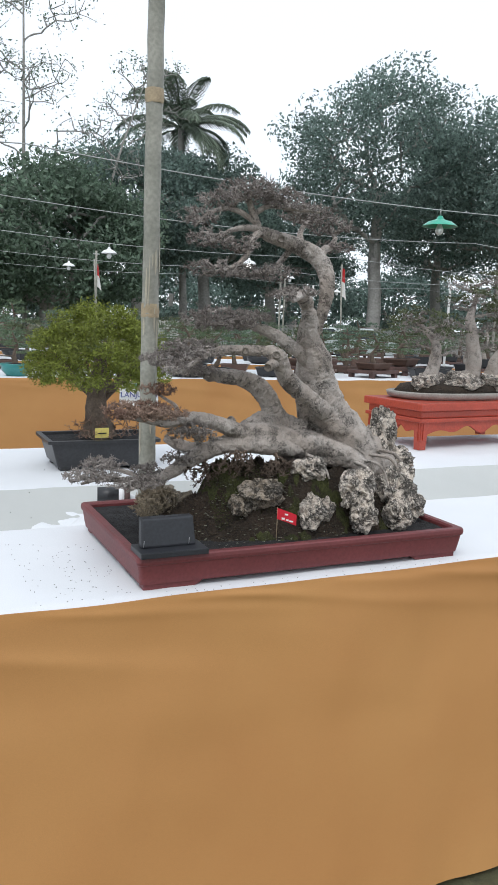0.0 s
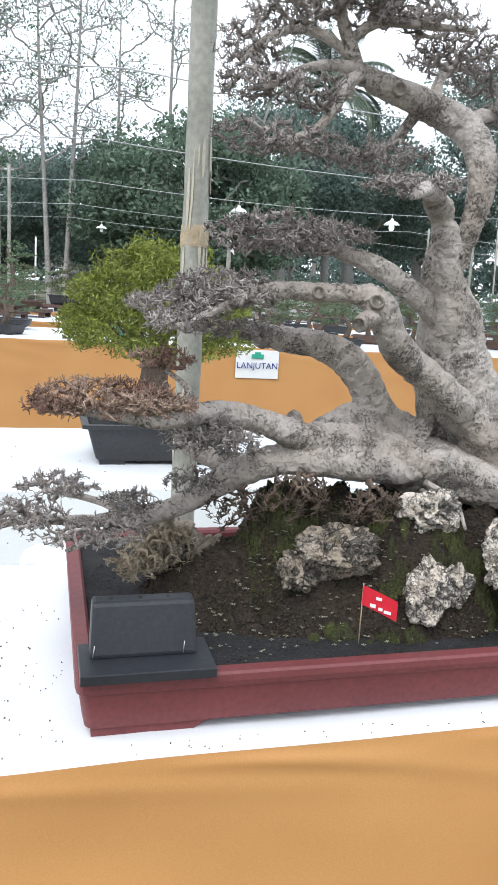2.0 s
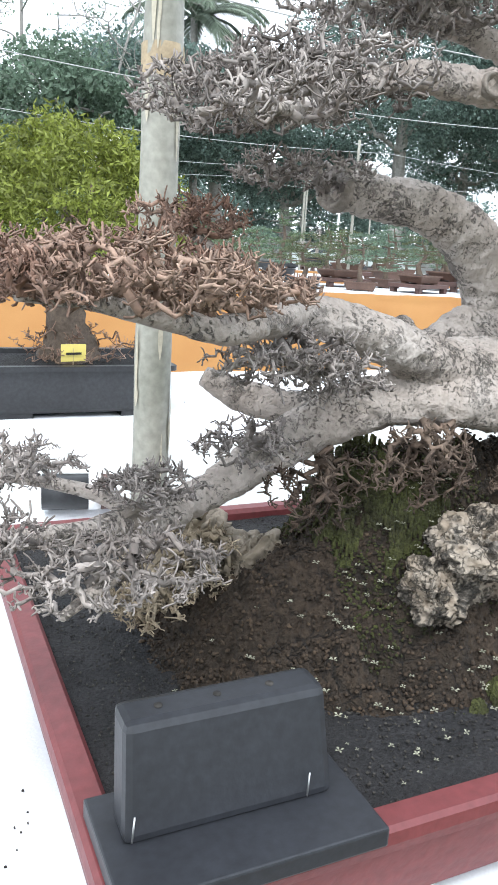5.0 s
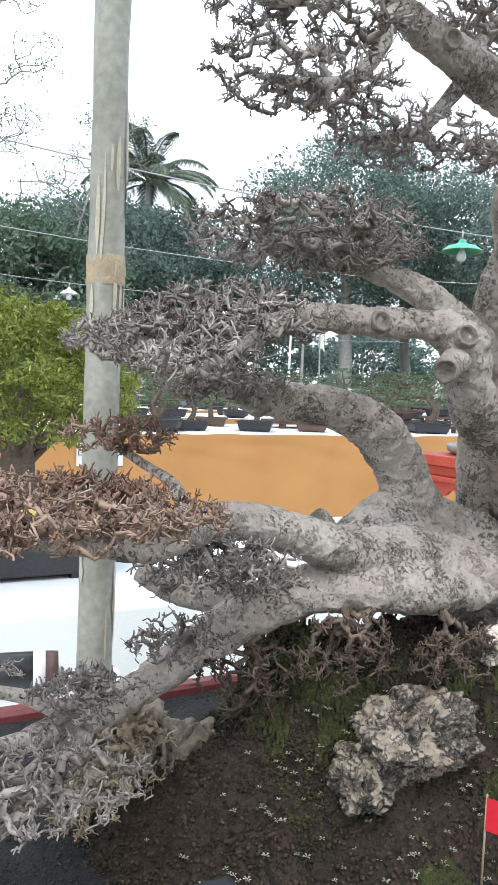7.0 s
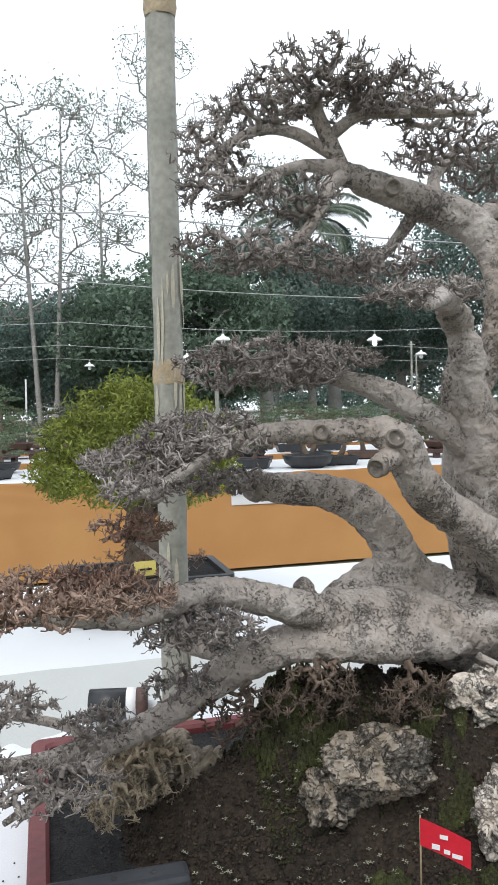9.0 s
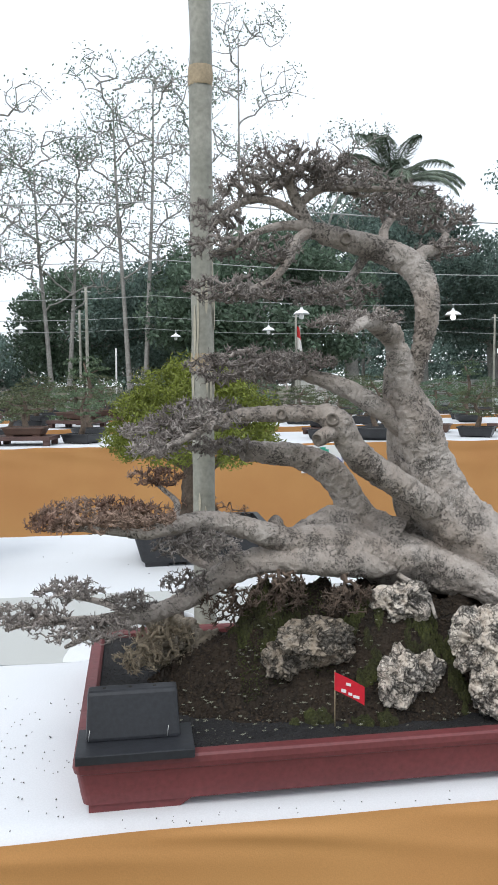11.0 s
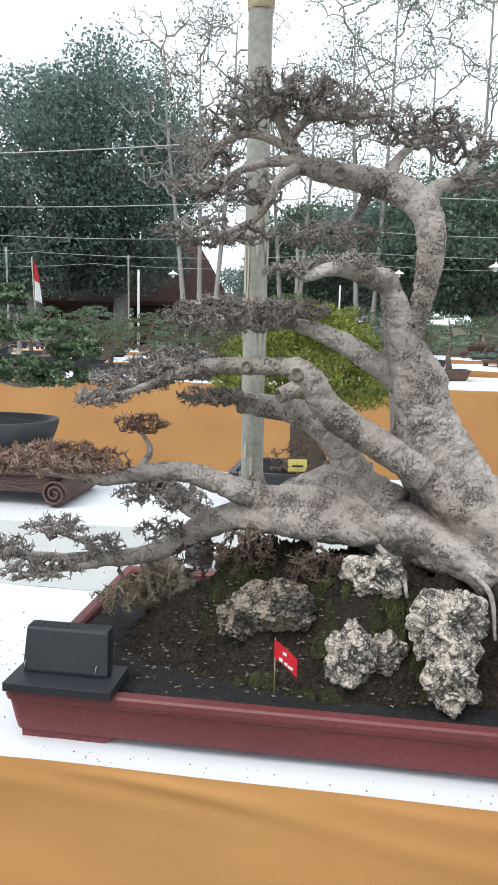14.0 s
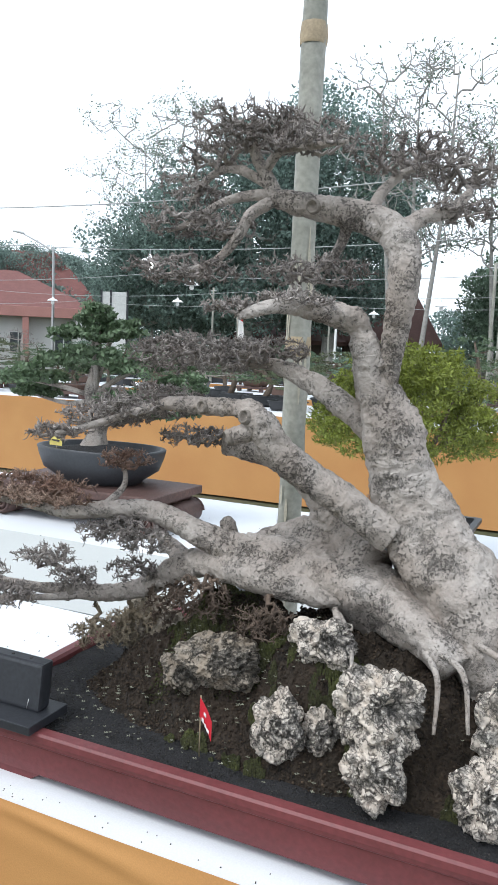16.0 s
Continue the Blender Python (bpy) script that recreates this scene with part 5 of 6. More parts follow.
def car(az, dist, turn, label):
    x, y = polar(az, dist)
    ob = thing("car", (x, y, 0), label, "car", "parked cars", rz=turn)
    prof = [(-2.0, 0.35), (-2.05, 0.75), (-1.95, 0.95), (-1.15, 1.05), (-0.55, 1.5), (0.9, 1.55), (1.75, 1.05), (2.0, 0.95), (2.02, 0.4)]
    for nm, yy, m_, sel in (("body", 0.82, CAR_PAINT, prof),):
        v = [(a, -yy + (0.16 if b > 1.1 else 0), b) for a, b in sel] + [(a, yy - (0.16 if b > 1.1 else 0), b) for a, b in sel]
        n = len(sel)
        f = [(i, i + 1, n + i + 1, n + i) for i in range(n - 1)] + [(n - 1, 0, n, 2 * n - 1), tuple(range(n - 1, -1, -1)), tuple(range(n, 2 * n))]
        mesh_ob(nm, v, f, m_, ob, smooth=False)
    for s in (-1, 1):
        v = [(-1.05, s * 0.80, 1.06), (-0.5, s * 0.70, 1.44), (0.85, s * 0.70, 1.48), (1.5, s * 0.80, 1.08)]
        mesh_ob("side_window", [(a, b + s * 0.02, c) for a, b, c in v], [(0, 1, 2, 3)], DARK_GLASS, ob, smooth=False)
    mesh_ob("windscreen", [(-1.16, -0.6, 1.08), (-1.16, 0.6, 1.08), (-0.62, 0.55, 1.47), (-0.62, -0.55, 1.47)], [(0, 1, 2, 3)], DARK_GLASS, ob, smooth=False)
    for wx_ in (-1.25, 1.25):
        for s in (-1, 1):
            w = new("wheel")
            w.parent = ob
            w.location = (wx_, s * 0.78, 0.31)
            v, f = tube([(0, -0.1, 0, 0.31), (0, 0.1, 0, 0.31)], 18)
            mesh_ob("tyre", v, f, TYRE, w)
            v, f = tube([(0, s * 0.08, 0, 0.19), (0, s * 0.115, 0, 0.18)], 14)
            mesh_ob("rim", v, f, STEEL, w)
    return ob


car(32.0, 36, -25, "pale silver hatchback parked beyond the field")
car(29.3, 37, -25, "pale silver hatchback parked by the trees")


# ---- bonsai of the other tables ----
def pot_rect(w, d, h, material, parent, rim=0.012):
    ax, ay = w / 2, d / 2
    v, f = ring_shell([rect_ring(ax * 0.78, ay * 0.78, 0.012, 0.01), rect_ring(ax * 0.82, ay * 0.82, 0.02, 0.012), rect_ring(ax * 0.93, ay * 0.93, h - rim, 0.015), rect_ring(ax, ay, h - rim, 0.015), rect_ring(ax, ay, h, 0.015),
                       rect_ring(ax - 0.02, ay - 0.02, h, 0.012), rect_ring(ax - 0.024, ay - 0.024, h - 0.02, 0.012)], True, True)
    p = mesh_ob("pot", v, f, material, parent, smooth=False)
    for sx in (-1, 1):
        for sy in (-1, 1):
            part("foot", box(sx * ax * 0.45, sx * ax * 0.76, sy * ay * 0.45, sy * ay * 0.76, 0, 0.016, 0.002), material, p)
    v, f = grid_sheet(10, 8, lambda a, b: (-ax + 0.022 + a * (w - 0.044), -ay + 0.022 + b * (d - 0.044), h - 0.012 + 0.012 * math.sin(a * 3.1) * math.sin(b * 3.1)))
    mesh_ob("soil", v, f, SOIL, p)
    return p


def pot_round(r, h, material, parent, squash=1.0):
    v, f = lathe([(r * 0.62, 0), (r * 0.66, 0.012), (r * 0.9, h * 0.4), (r * 0.97, h * 0.75), (r, h * 0.97), (r * 0.99, h), (r * 0.92, h), (r * 0.90, h - 0.02)], 36, squash, 2.3)
    p = mesh_ob("pot", v, f, material, parent)
    v, f = lathe([(r * 0.91, h - 0.025), (r * 0.6, h - 0.008), (r * 0.2, h + 0.006), (0.01, h + 0.008)], 30, squash, 2.3)
    mesh_ob("soil", v, f, SOIL, p)
    return p


def small_bonsai(seed, at, label, height=0.5, spread=0.3, leaf=BONSAI_LEAF, pot="rect", pot_mat=BLACK_POT, pads=7, leaves=220, bare=False, plinth=None, leaf_size=0.011):
    rng = np.random.default_rng(seed)
    ob = thing("bonsai", at, label, "bonsai", "bonsai on the tables")
    z0 = 0.0
    if plinth:
        part("plinth", box(-spread * 0.75, spread * 0.75, -spread * 0.5, spread * 0.5, 0.05, 0.085, 0.004), plinth, ob)
        for sx in (-1, 1):
            for sy in (-1, 1):
                part("plinth_leg", box(sx * spread * 0.55, sx * spread * 0.7, sy * spread * 0.33, sy * spread * 0.46, 0, 0.05, 0.003), plinth, ob)
        z0 = 0.085
    h = rng.uniform(0.07, 0.12)
    p = pot_rect(spread * 1.1, spread * 0.8, h, pot_mat, ob) if pot == "rect" else pot_round(spread * 0.5, h * 1.1, pot_mat, ob)
    p.location.z = z0
    z0 += h
    lean = rng.uniform(-0.25, 0.25) * spread
    bend = [(0, 0, z0 - 0.02, 0.035), (lean * 0.6, rng.uniform(-0.03, 0.03), z0 + height * 0.25, 0.024), (-lean * 0.3, rng.uniform(-0.04, 0.04), z0 + height * 0.55, 0.017), (lean, 0, z0 + height * 0.9, 0.007)]
    v, f = tube(bend, 10, 0.12, 18, seed, per=6)
    mesh_ob("trunk", v, f, BARK if bare else BARK_B, ob)
    line = smooth_line(bend, 6)
    for k in range(pads):
        t = 0.35 + 0.65 * k / max(1, pads - 1)
        b = line[int(t * (len(line) - 1))][:3]
        a = k * 2.4 + seed
        reach = spread * (1.0 - 0.75 * (k / pads)) * rng.uniform(0.6, 1.0)
        c = b + np.array([math.cos(a) * reach, math.sin(a) * reach, 0.02])
        if k == pads - 1:
            c = b + np.array([0, 0, 0.02])
        rad_ = np.array([spread * 0.42, spread * 0.42, height * 0.09]) * rng.uniform(0.8, 1.2)
        v, f = tube([(*b, 0.008), (*(b * 0.5 + c * 0.5 + np.array([0, 0, -0.01])), 0.006), (*c, 0.003)], 6, 0.1, 20, k, per=3)
        br = mesh_ob("branch", v, f, BARK if bare else BARK_B, ob)
        if bare:
            twig_mass("twig_pad", c, c + np.array([0, 0, 0.01]), rad_, 26, TWIG, br, spurs=4, size=1.6, seed=seed * 7 + k)
        else:
            pts = blob_points(c, rad_, 10, leaves // 10, rng, 0.45, -0.4)
            v, q = leaf_cloud(pts, leaf_size, rng)
            fast_mesh("leaf_pad", v, q, leaf, br, smooth=False)
    return ob


BLUE_POT = mat("teal_glazed_pot", (0.05, 0.25, 0.24), 0.3, 0.1, 8, 80, 0.1, 0.002)
BROWN_POT = mat("brown_clay_pot", (0.13, 0.075, 0.055), 0.6, 0.2, 12, 120, 0.2, 0.002)
OLIVE_LEAF = mat("olive_leaf", (0.11, 0.13, 0.06), 0.6, 0.3, 6, 60, 0, 0, per_piece=0.4, transl=0.2)
T_ = TABLE
kinds = [
    small_bonsai(1, (-6.3, 6.9, T_), "small leafy green bonsai in a black rectangular pot", 0.45, 0.33, pads=8),
    small_bonsai(2, (-5.3, 6.6, T_), "low spreading bonsai in a brown pot on a stand", 0.35, 0.36, OLIVE_LEAF, pot_mat=BROWN_POT, plinth=BROWN_STAND),
    small_bonsai(3, (-4.5, 7.1, T_), "upright green bonsai in a round black pot", 0.6, 0.30, pot="round", pads=9),
    small_bonsai(4, (-3.6, 6.7, T_), "bare twiggy bonsai in a black pot on a dark stand", 0.42, 0.32, bare=True, plinth=BROWN_STAND),
    small_bonsai(5, (-2.7, 7.0, T_), "rounded olive green bonsai in a black pot", 0.42, 0.36, OLIVE_LEAF, pads=9, leaves=300),
    small_bonsai(6, (-1.9, 6.6, T_), "wind-swept dark green bonsai in a brown pot", 0.5, 0.34, FOLIAGE_B, pot_mat=BROWN_POT, leaf_size=0.012),
]
rng_r = np.random.default_rng(77)
k = 0
for ry in ROWS_Y:
    for row_off in (0.55, 1.35):
        for xx in np.arange(-9.5, 13.0, 0.80 if ry < 8 else 0.95):
            if ry < 7 and xx < -1.6 and row_off < 0.9 and xx > -6.6:
                continue
            xj = xx + rng_r.uniform(-0.18, 0.18)
            if ry < 7 and row_off < 0.9 and abs(xj - 0.35) < 0.5:
                continue
            src = kinds[int(rng_r.integers(0, len(kinds)))]
            sc = rng_r.uniform(0.9, 1.4)
            copy_thing(src, pose(xj, ry + row_off + rng_r.uniform(-0.12, 0.12), T_, 0, 0, rng_r.uniform(-40, 40)) @ Matrix.Scale(sc, 4))
            k += 1
small_bonsai(9, (0.30, 6.55, T_), "small leafy bonsai in a teal glazed tub", 0.35, 0.32, pot="round", pot_mat=BLUE_POT)
small_bonsai(10, (2.2, 6.65, T_), "bushy green bonsai in a large black tub", 0.55, 0.5, OLIVE_LEAF, pot="round", leaves=300)


# ---- neighbours on the same table ----
# dome-shaped yellow-green bonsai in a black pot
dome = thing("dome_bonsai", (-0.105, 1.49, T_), "dome-shaped yellow-green bonsai in a black rectangular pot", "bonsai")
pot_rect(0.46, 0.30, 0.125, BLACK_POT, dome)
rng_d = np.random.default_rng(9)
v, f = tube([(0, 0, 0.11, 0.085), (0.0, 0, 0.16, 0.06), (-0.01, 0, 0.24, 0.042), (0.0, 0, 0.36, 0.034), (0.01, 0, 0.48, 0.02)], 18, 0.22, 22, 4, per=6, ridge=0.12)
mesh_ob("trunk", v, f, BARK_B, dome)
for k in range(11):
    a = k * 2.399
    c = np.array([0.19 * math.cos(a), 0.17 * math.sin(a), 0.42 + 0.05 * (k % 3)])
    v, f = tube([(0, 0, 0.25 + 0.012 * k, 0.014), (c[0] * 0.5, c[1] * 0.5, 0.34, 0.009), (*c, 0.004)], 7, 0.12, 20, k, per=4)
    mesh_ob("branch", v, f, BARK_B, dome)
pts = blob_points(np.array([0, 0, 0.38]), np.array([0.285, 0.26, 0.29]), 300, 100, rng_d, 0.16, -0.12)
v, q = leaf_cloud(pts, 0.0085, rng_d, up=1.2, slim=0.28)
fast_mesh("foliage", v, q, DOME_LEAF, dome, "fine yellow-green foliage", smooth=False)
twig_mass("surface_root", (0, -0.02, 0.15), (0.02, -0.04, 0.16), (0.17, 0.11, 0.05), 130, TWIG_RED, dome, spurs=5, size=1.4, seed=3)
YELLOW = mat("yellow_card", (0.72, 0.60, 0.16), 0.6, 0.05, 20, 100, 0, 0)


def tag_card(at, rz, label="small yellow card tag stuck in the soil"):
    ob = thing("yellow_tag", at, label, "tag", "yellow tags", rz=rz)
    v, f = grid_sheet(5, 4, lambda a, b: (-0.03 + 0.06 * a, 0.002 * math.sin(a * 3), 0.02 + 0.04 * b))
    mesh_ob("card", v, f, YELLOW, ob)
    v, f = tube([(0, 0.003, -0.02, 0.0012), (0, 0.003, 0.05, 0.0012)], 6)
    mesh_ob("stick", v, f, BAMBOO_NODE, ob)
    part("printed_bar", box(-0.018, 0.018, -0.003, -0.0015, 0.036, 0.041), GRIT, ob)
    return ob


tag_card((-0.115, 1.38, T_ + 0.11), 8)

# green bonsai in a round pot on a carved scroll stand
scroll = thing("scroll_stand", (-1.19, 1.40, T_), "low carved brown wooden stand with scrolled ends", "stand")
part("top", box(-0.34, 0.34, -0.17, 0.17, 0.105, 0.135, 0.006), BROWN_STAND, scroll)
part("apron", box(-0.31, 0.31, -0.15, 0.15, 0.045, 0.105, 0.01), BROWN_STAND, scroll)
for s in (-1, 1):
    for face in (-1, 1):
        pts = []
        for j in range(40):
            a = j * 0.36
            r = 0.044 * (1 - j / 46)
            pts.append((s * (0.31 + r * math.cos(a)), face * 0.155, 0.046 + r * math.sin(a), 0.0055))
        v, f = tube(pts, 6)
        mesh_ob("scroll", v, f, BROWN_STAND, scroll)
    v, f = tube([(s * 0.31, -0.15, 0.046, 0.043), (s * 0.31, 0.15, 0.046, 0.043)], 20)
    mesh_ob("roll", v, f, BROWN_STAND, scroll)
for k in range(3):
    v, f = tube([(-0.30 + 0.02 * j, -0.153, 0.060 + 0.017 * k + 0.004 * math.sin(j * 0.9 + k), 0.003) for j in range(31)], 5)
    mesh_ob("carved_line", v, f, BROWN_STAND, scroll)
green = thing("green_bonsai", (-1.19, 1.42, T_ + 0.135), "green tiered bonsai in a round dark pot on a scroll stand", "bonsai")
GREY_POT = mat("dark_grey_pot", (0.045, 0.048, 0.055), 0.5, 0.2, 10, 100, 0.2, 0.002)
pot_round(0.245, 0.125, GREY_POT, green, 0.7)
bend = [(-0.03, 0, 0.11, 0.06), (-0.02, 0, 0.17, 0.036), (-0.01, 0.01, 0.25, 0.03), (-0.05, 0.0, 0.31, 0.024), (-0.03, 0, 0.42, 0.017), (-0.02, 0, 0.54, 0.008)]
v, f = tube(bend, 14, 0.1, 20, 2, per=6)
mesh_ob("trunk", v, f, BARK, green)
rng_g = np.random.default_rng(21)
for cx, cy, cz, rx in ((-0.30, -0.04, 0.36, 0.15), (-0.18, 0.08, 0.42, 0.14), (0.14, -0.05, 0.30, 0.11), (0.26, 0.0, 0.27, 0.11), (0.17, 0.05, 0.42, 0.14), (-0.02, -0.06, 0.44, 0.13), (-0.08, 0.0, 0.53, 0.12), (0.04, 0.03, 0.54, 0.10), (-0.35, 0.05, 0.30, 0.09), (0.30, 0.06, 0.36, 0.09), (-0.04, 0, 0.59, 0.07)):
    v, f = tube([(-0.03, 0, 0.28 + 0.25 * (cz - 0.27), 0.011), (cx * 0.5, cy * 0.5, cz - 0.03, 0.009), (cx, cy, cz - 0.01, 0.004)], 7, 0.12, 20, cx, per=4)
    br = mesh_ob("branch", v, f, BARK, green)
    v, q = leaf_cloud(blob_points(np.array([cx, cy, cz]), np.array([rx, rx * 0.9, 0.045]), 26, 40, rng_g, 0.35, -0.5), 0.012, rng_g)
    fast_mesh("leaf_pad", v, q, BONSAI_LEAF, br, smooth=False)
tag_card((-1.30, 1.30, T_ + 0.245), -6)

# red lacquered stand with a rock planting
red = thing("red_stand", (1.57, 1.51, T_), "red lacquered wooden stand with a scalloped apron", "stand", rz=6)
part("top", box(-0.02, 0.92, -0.02, 0.44, 0.205, 0.245, 0.005), RED_STAND, red)
part("moulding", box(0.0, 0.90, 0.0, 0.42, 0.165, 0.205, 0.008), RED_STAND, red)
part("band", box(-0.012, 0.912, -0.012, 0.432, 0.145, 0.165, 0.004), RED_STAND, red)


def apron(length, along_x, off):
    n = 60
    verts, faces = [], []
    for i in range(n + 1):
        t = i / n
        drop = 0.045 + 0.022 * math.cos(t * math.pi * 8) * (0.5 + 0.5 * math.cos((t - 0.5) * 2 * math.pi)) + 0.05 * (abs(t - 0.5) * 2) ** 8
        for yy in (-0.008, 0.008):
            for z in (0.145, 0.145 - drop):
                verts.append((t * length, off + yy, z) if along_x else (off + yy, t * length, z))
    for i in range(n):
        b = i * 4
        faces += [(b, b + 4, b + 5, b + 1), (b + 2, b + 3, b + 7, b + 6), (b + 1, b + 5, b + 7, b + 3), (b, b + 2, b + 6, b + 4)]
    mesh_ob("apron", verts, faces, RED_STAND, red, smooth=False)


apron(0.90, True, 0.012)
apron(0.90, True, 0.408)
apron(0.42, False, 0.012)
apron(0.42, False, 0.888)
for lx in (0.03, 0.87):
    for ly in (0.03, 0.39):
        bm = box(lx - 0.028, lx + 0.028, ly - 0.028, ly + 0.028, 0, 0.15, 0.006, 0.8)
        part("leg", bm, RED_STAND, red)
stone_tray = thing("oval_tray", (2.04, 1.82, T_ + 0.245), "flat grey oval stone tray on the red stand", "tray", rz=6)
v, f = lathe([(0.42, 0.0), (0.45, 0.012), (0.46, 0.035), (0.455, 0.04), (0.43, 0.04), (0.41, 0.03)], 48, 0.46, 2.6)
mesh_ob("body", v, f, GREY_TRAY, stone_tray)
v, f = lathe([(0.425, 0.03), (0.38, 0.075), (0.2, 0.095), (0.02, 0.10)], 40, 0.42, 2.6)
mesh_ob("earth", v, f, MOUND, stone_tray)
base_z = T_ + 0.245 + 0.07
for k, (rx, ry_, sx, sz) in enumerate(((-0.30, -0.10, 0.10, 0.05), (-0.06, -0.13, 0.13, 0.05), (0.18, -0.11, 0.12, 0.06), (-0.17, 0.02, 0.10, 0.05), (0.30, 0.0, 0.10, 0.07), (0.05, 0.05, 0.12, 0.06))):
    r_ = rock((2.04 + rx, 1.82 + ry_, base_z + 0.02), (sx, 0.06, sz), 20 + k, "pale rough rock in the oval tray")
for k, (bx, by, rows) in enumerate(((-0.10, 0.0, [(-0.16, 0, 0.0, 0.035), (-0.10, 0, 0.03, 0.04), (-0.06, 0, 0.14, 0.034), (-0.07, 0, 0.24, 0.026), (-0.14, 0, 0.30, 0.014), (-0.18, 0, 0.34, 0.006)]),
                                    (0.08, 0.02, [(0.02, 0, 0.0, 0.05), (0.05, 0, 0.10, 0.045), (0.03, 0, 0.25, 0.036), (0.0, 0, 0.38, 0.026), (0.03, 0, 0.48, 0.012), (0.02, 0, 0.56, 0.005)]),
                                    (0.22, 0.0, [(0.02, 0, 0.0, 0.045), (0.05, 0, 0.12, 0.04), (0.12, 0, 0.22, 0.03), (0.11, 0, 0.34, 0.02), (0.16, 0, 0.44, 0.007)]))):
    tr = thing("grove_bonsai", (2.02 + bx, 1.80 + by, base_z), "grey gnarled small-leaved bonsai on rocks in the oval tray", "bonsai", "bonsai of the rock planting")
    v, f = tube(rows, 14, 0.16, 18, k * 2.0, per=7, ridge=0.06)
    mesh_ob("trunk", v, f, BARK, tr)
    ln_ = smooth_line(rows, 6)
    for j in range(8):
        t = 0.45 + 0.55 * j / 7
        b = ln_[int(t * (len(ln_) - 1))][:3]
        a = j * 2.4 + k
        c = b + np.array([math.cos(a) * 0.13, math.sin(a) * 0.08, 0.03])
        v, f = tube([(*b, 0.008), (*c, 0.003)], 6)
        br = mesh_ob("branch", v, f, BARK, tr)
        twig_mass("twig_pad", b, c, (0.09, 0.07, 0.035), 60, TWIG, br, spurs=4, size=1.2, seed=300 + 10 * k + j)
        if j > 1:
            v, q = leaf_cloud(blob_points(c + np.array([0, 0, 0.02]), np.array([0.12, 0.08, 0.04]), 14, 16, rng_g, 0.4, -0.3), 0.008, rng_g)
            fast_mesh("leaf_pad", v, q, OLIVE_LEAF, br, smooth=False)


# ---- wires, lamps, flags, poles, boards ----
WIRE = mat("grey_cable", (0.42, 0.43, 0.42), 0.6, 0.1, 5, 30, 0, 0)
GREEN_ENAMEL = mat("green_enamel", (0.05, 0.40, 0.27), 0.3, 0.1, 10, 80, 0, 0)
WHITE_ENAMEL = mat("white_enamel", (0.75, 0.76, 0.76), 0.35, 0.05, 10, 80, 0, 0)
BULB = bpy.data.materials.new("frosted_bulb")
BULB.use_nodes = True
BULB.node_tree.nodes["Principled BSDF"].inputs["Base Color"].default_value = (0.9, 0.9, 0.88, 1)
LIT = bpy.data.materials.new("lit_bulb")
LIT.use_nodes = True
LIT.node_tree.nodes["Principled BSDF"].inputs["Emission Color"].default_value = (1, 0.97, 0.9, 1)
LIT.node_tree.nodes["Principled BSDF"].inputs["Emission Strength"].default_value = 3.0
WIRES = ((4.0, 2.62), (6.4, 2.62), (9.4, 2.62), (12.6, 2.62), (15.5, 2.62))


def wire_z(x, y, z):
    return z - 0.10 + 0.10 * (((x + 60) % 6.0) / 3.0 - 1) ** 2


for y, z in WIRES:
    w = thing("cable", (0, y, 0), "thin grey lamp cable strung between poles", "cable", "lamp cables")
    v, f = tube([(x, 0, wire_z(x, y, z), 0.0045) for x in np.arange(-18, 22.1, 0.25)], 5)
    mesh_ob("strand", v, f, WIRE, w)


def lamp(x, y, z, shade, lit=False, label="white enamel lamp shade hanging from a cable", s=1.0):
    ob = thing("hanging_lamp", (x, y, z), label, "lamp", "lamps on the cables")
    v, f = tube([(0, 0, 0.012, 0.006), (0, 0, -0.06, 0.006)], 6)
    mesh_ob("cord", v, f, WIRE, ob)
    v, f = lathe([(0.02 * s, -0.05), (0.03 * s, -0.075), (0.05 * s, -0.085), (0.10 * s, -0.10), (0.145 * s, -0.135), (0.15 * s, -0.14), (0.14 * s, -0.134), (0.09 * s, -0.105), (0.03 * s, -0.09)], 28)
    mesh_ob("shade", v, f, shade, ob)
    v, f = lathe([(0.014, -0.10), (0.02, -0.13), (0.034, -0.16), (0.036, -0.18), (0.026, -0.205), (0.005, -0.213)], 18)
    mesh_ob("bulb", v, f, LIT if lit else BULB, ob)
    return ob


def lamp_on(wire, x, shade=WHITE_ENAMEL, lit=False, label="white enamel lamp shade hanging from a cable", s=1.0):
    y, z = WIRES[wire]
    return lamp(x, y, wire_z(x, y, z), shade, lit, label, s)


lamp_on(0, 3.55, GREEN_ENAMEL, label="green enamel lamp shade hanging from a cable", s=1.05)
for wire, x, lit in ((2, 4.2, True), (2, 2.0, False), (3, 2.1, False), (3, 6.6, False), (4, 0.6, False), (3, -2.2, False), (4, -4.2, False), (1, -4.15, True), (2, -5.3, False), (3, -7.4, False), (2, 8.6, False), (1, 8.2, False), (3, -10.5, False), (4, 9.5, False)):
    lamp_on(wire, x, lit=lit, s=0.78, label="lit bulb under a white enamel shade" if lit else "white enamel lamp shade hanging from a cable")


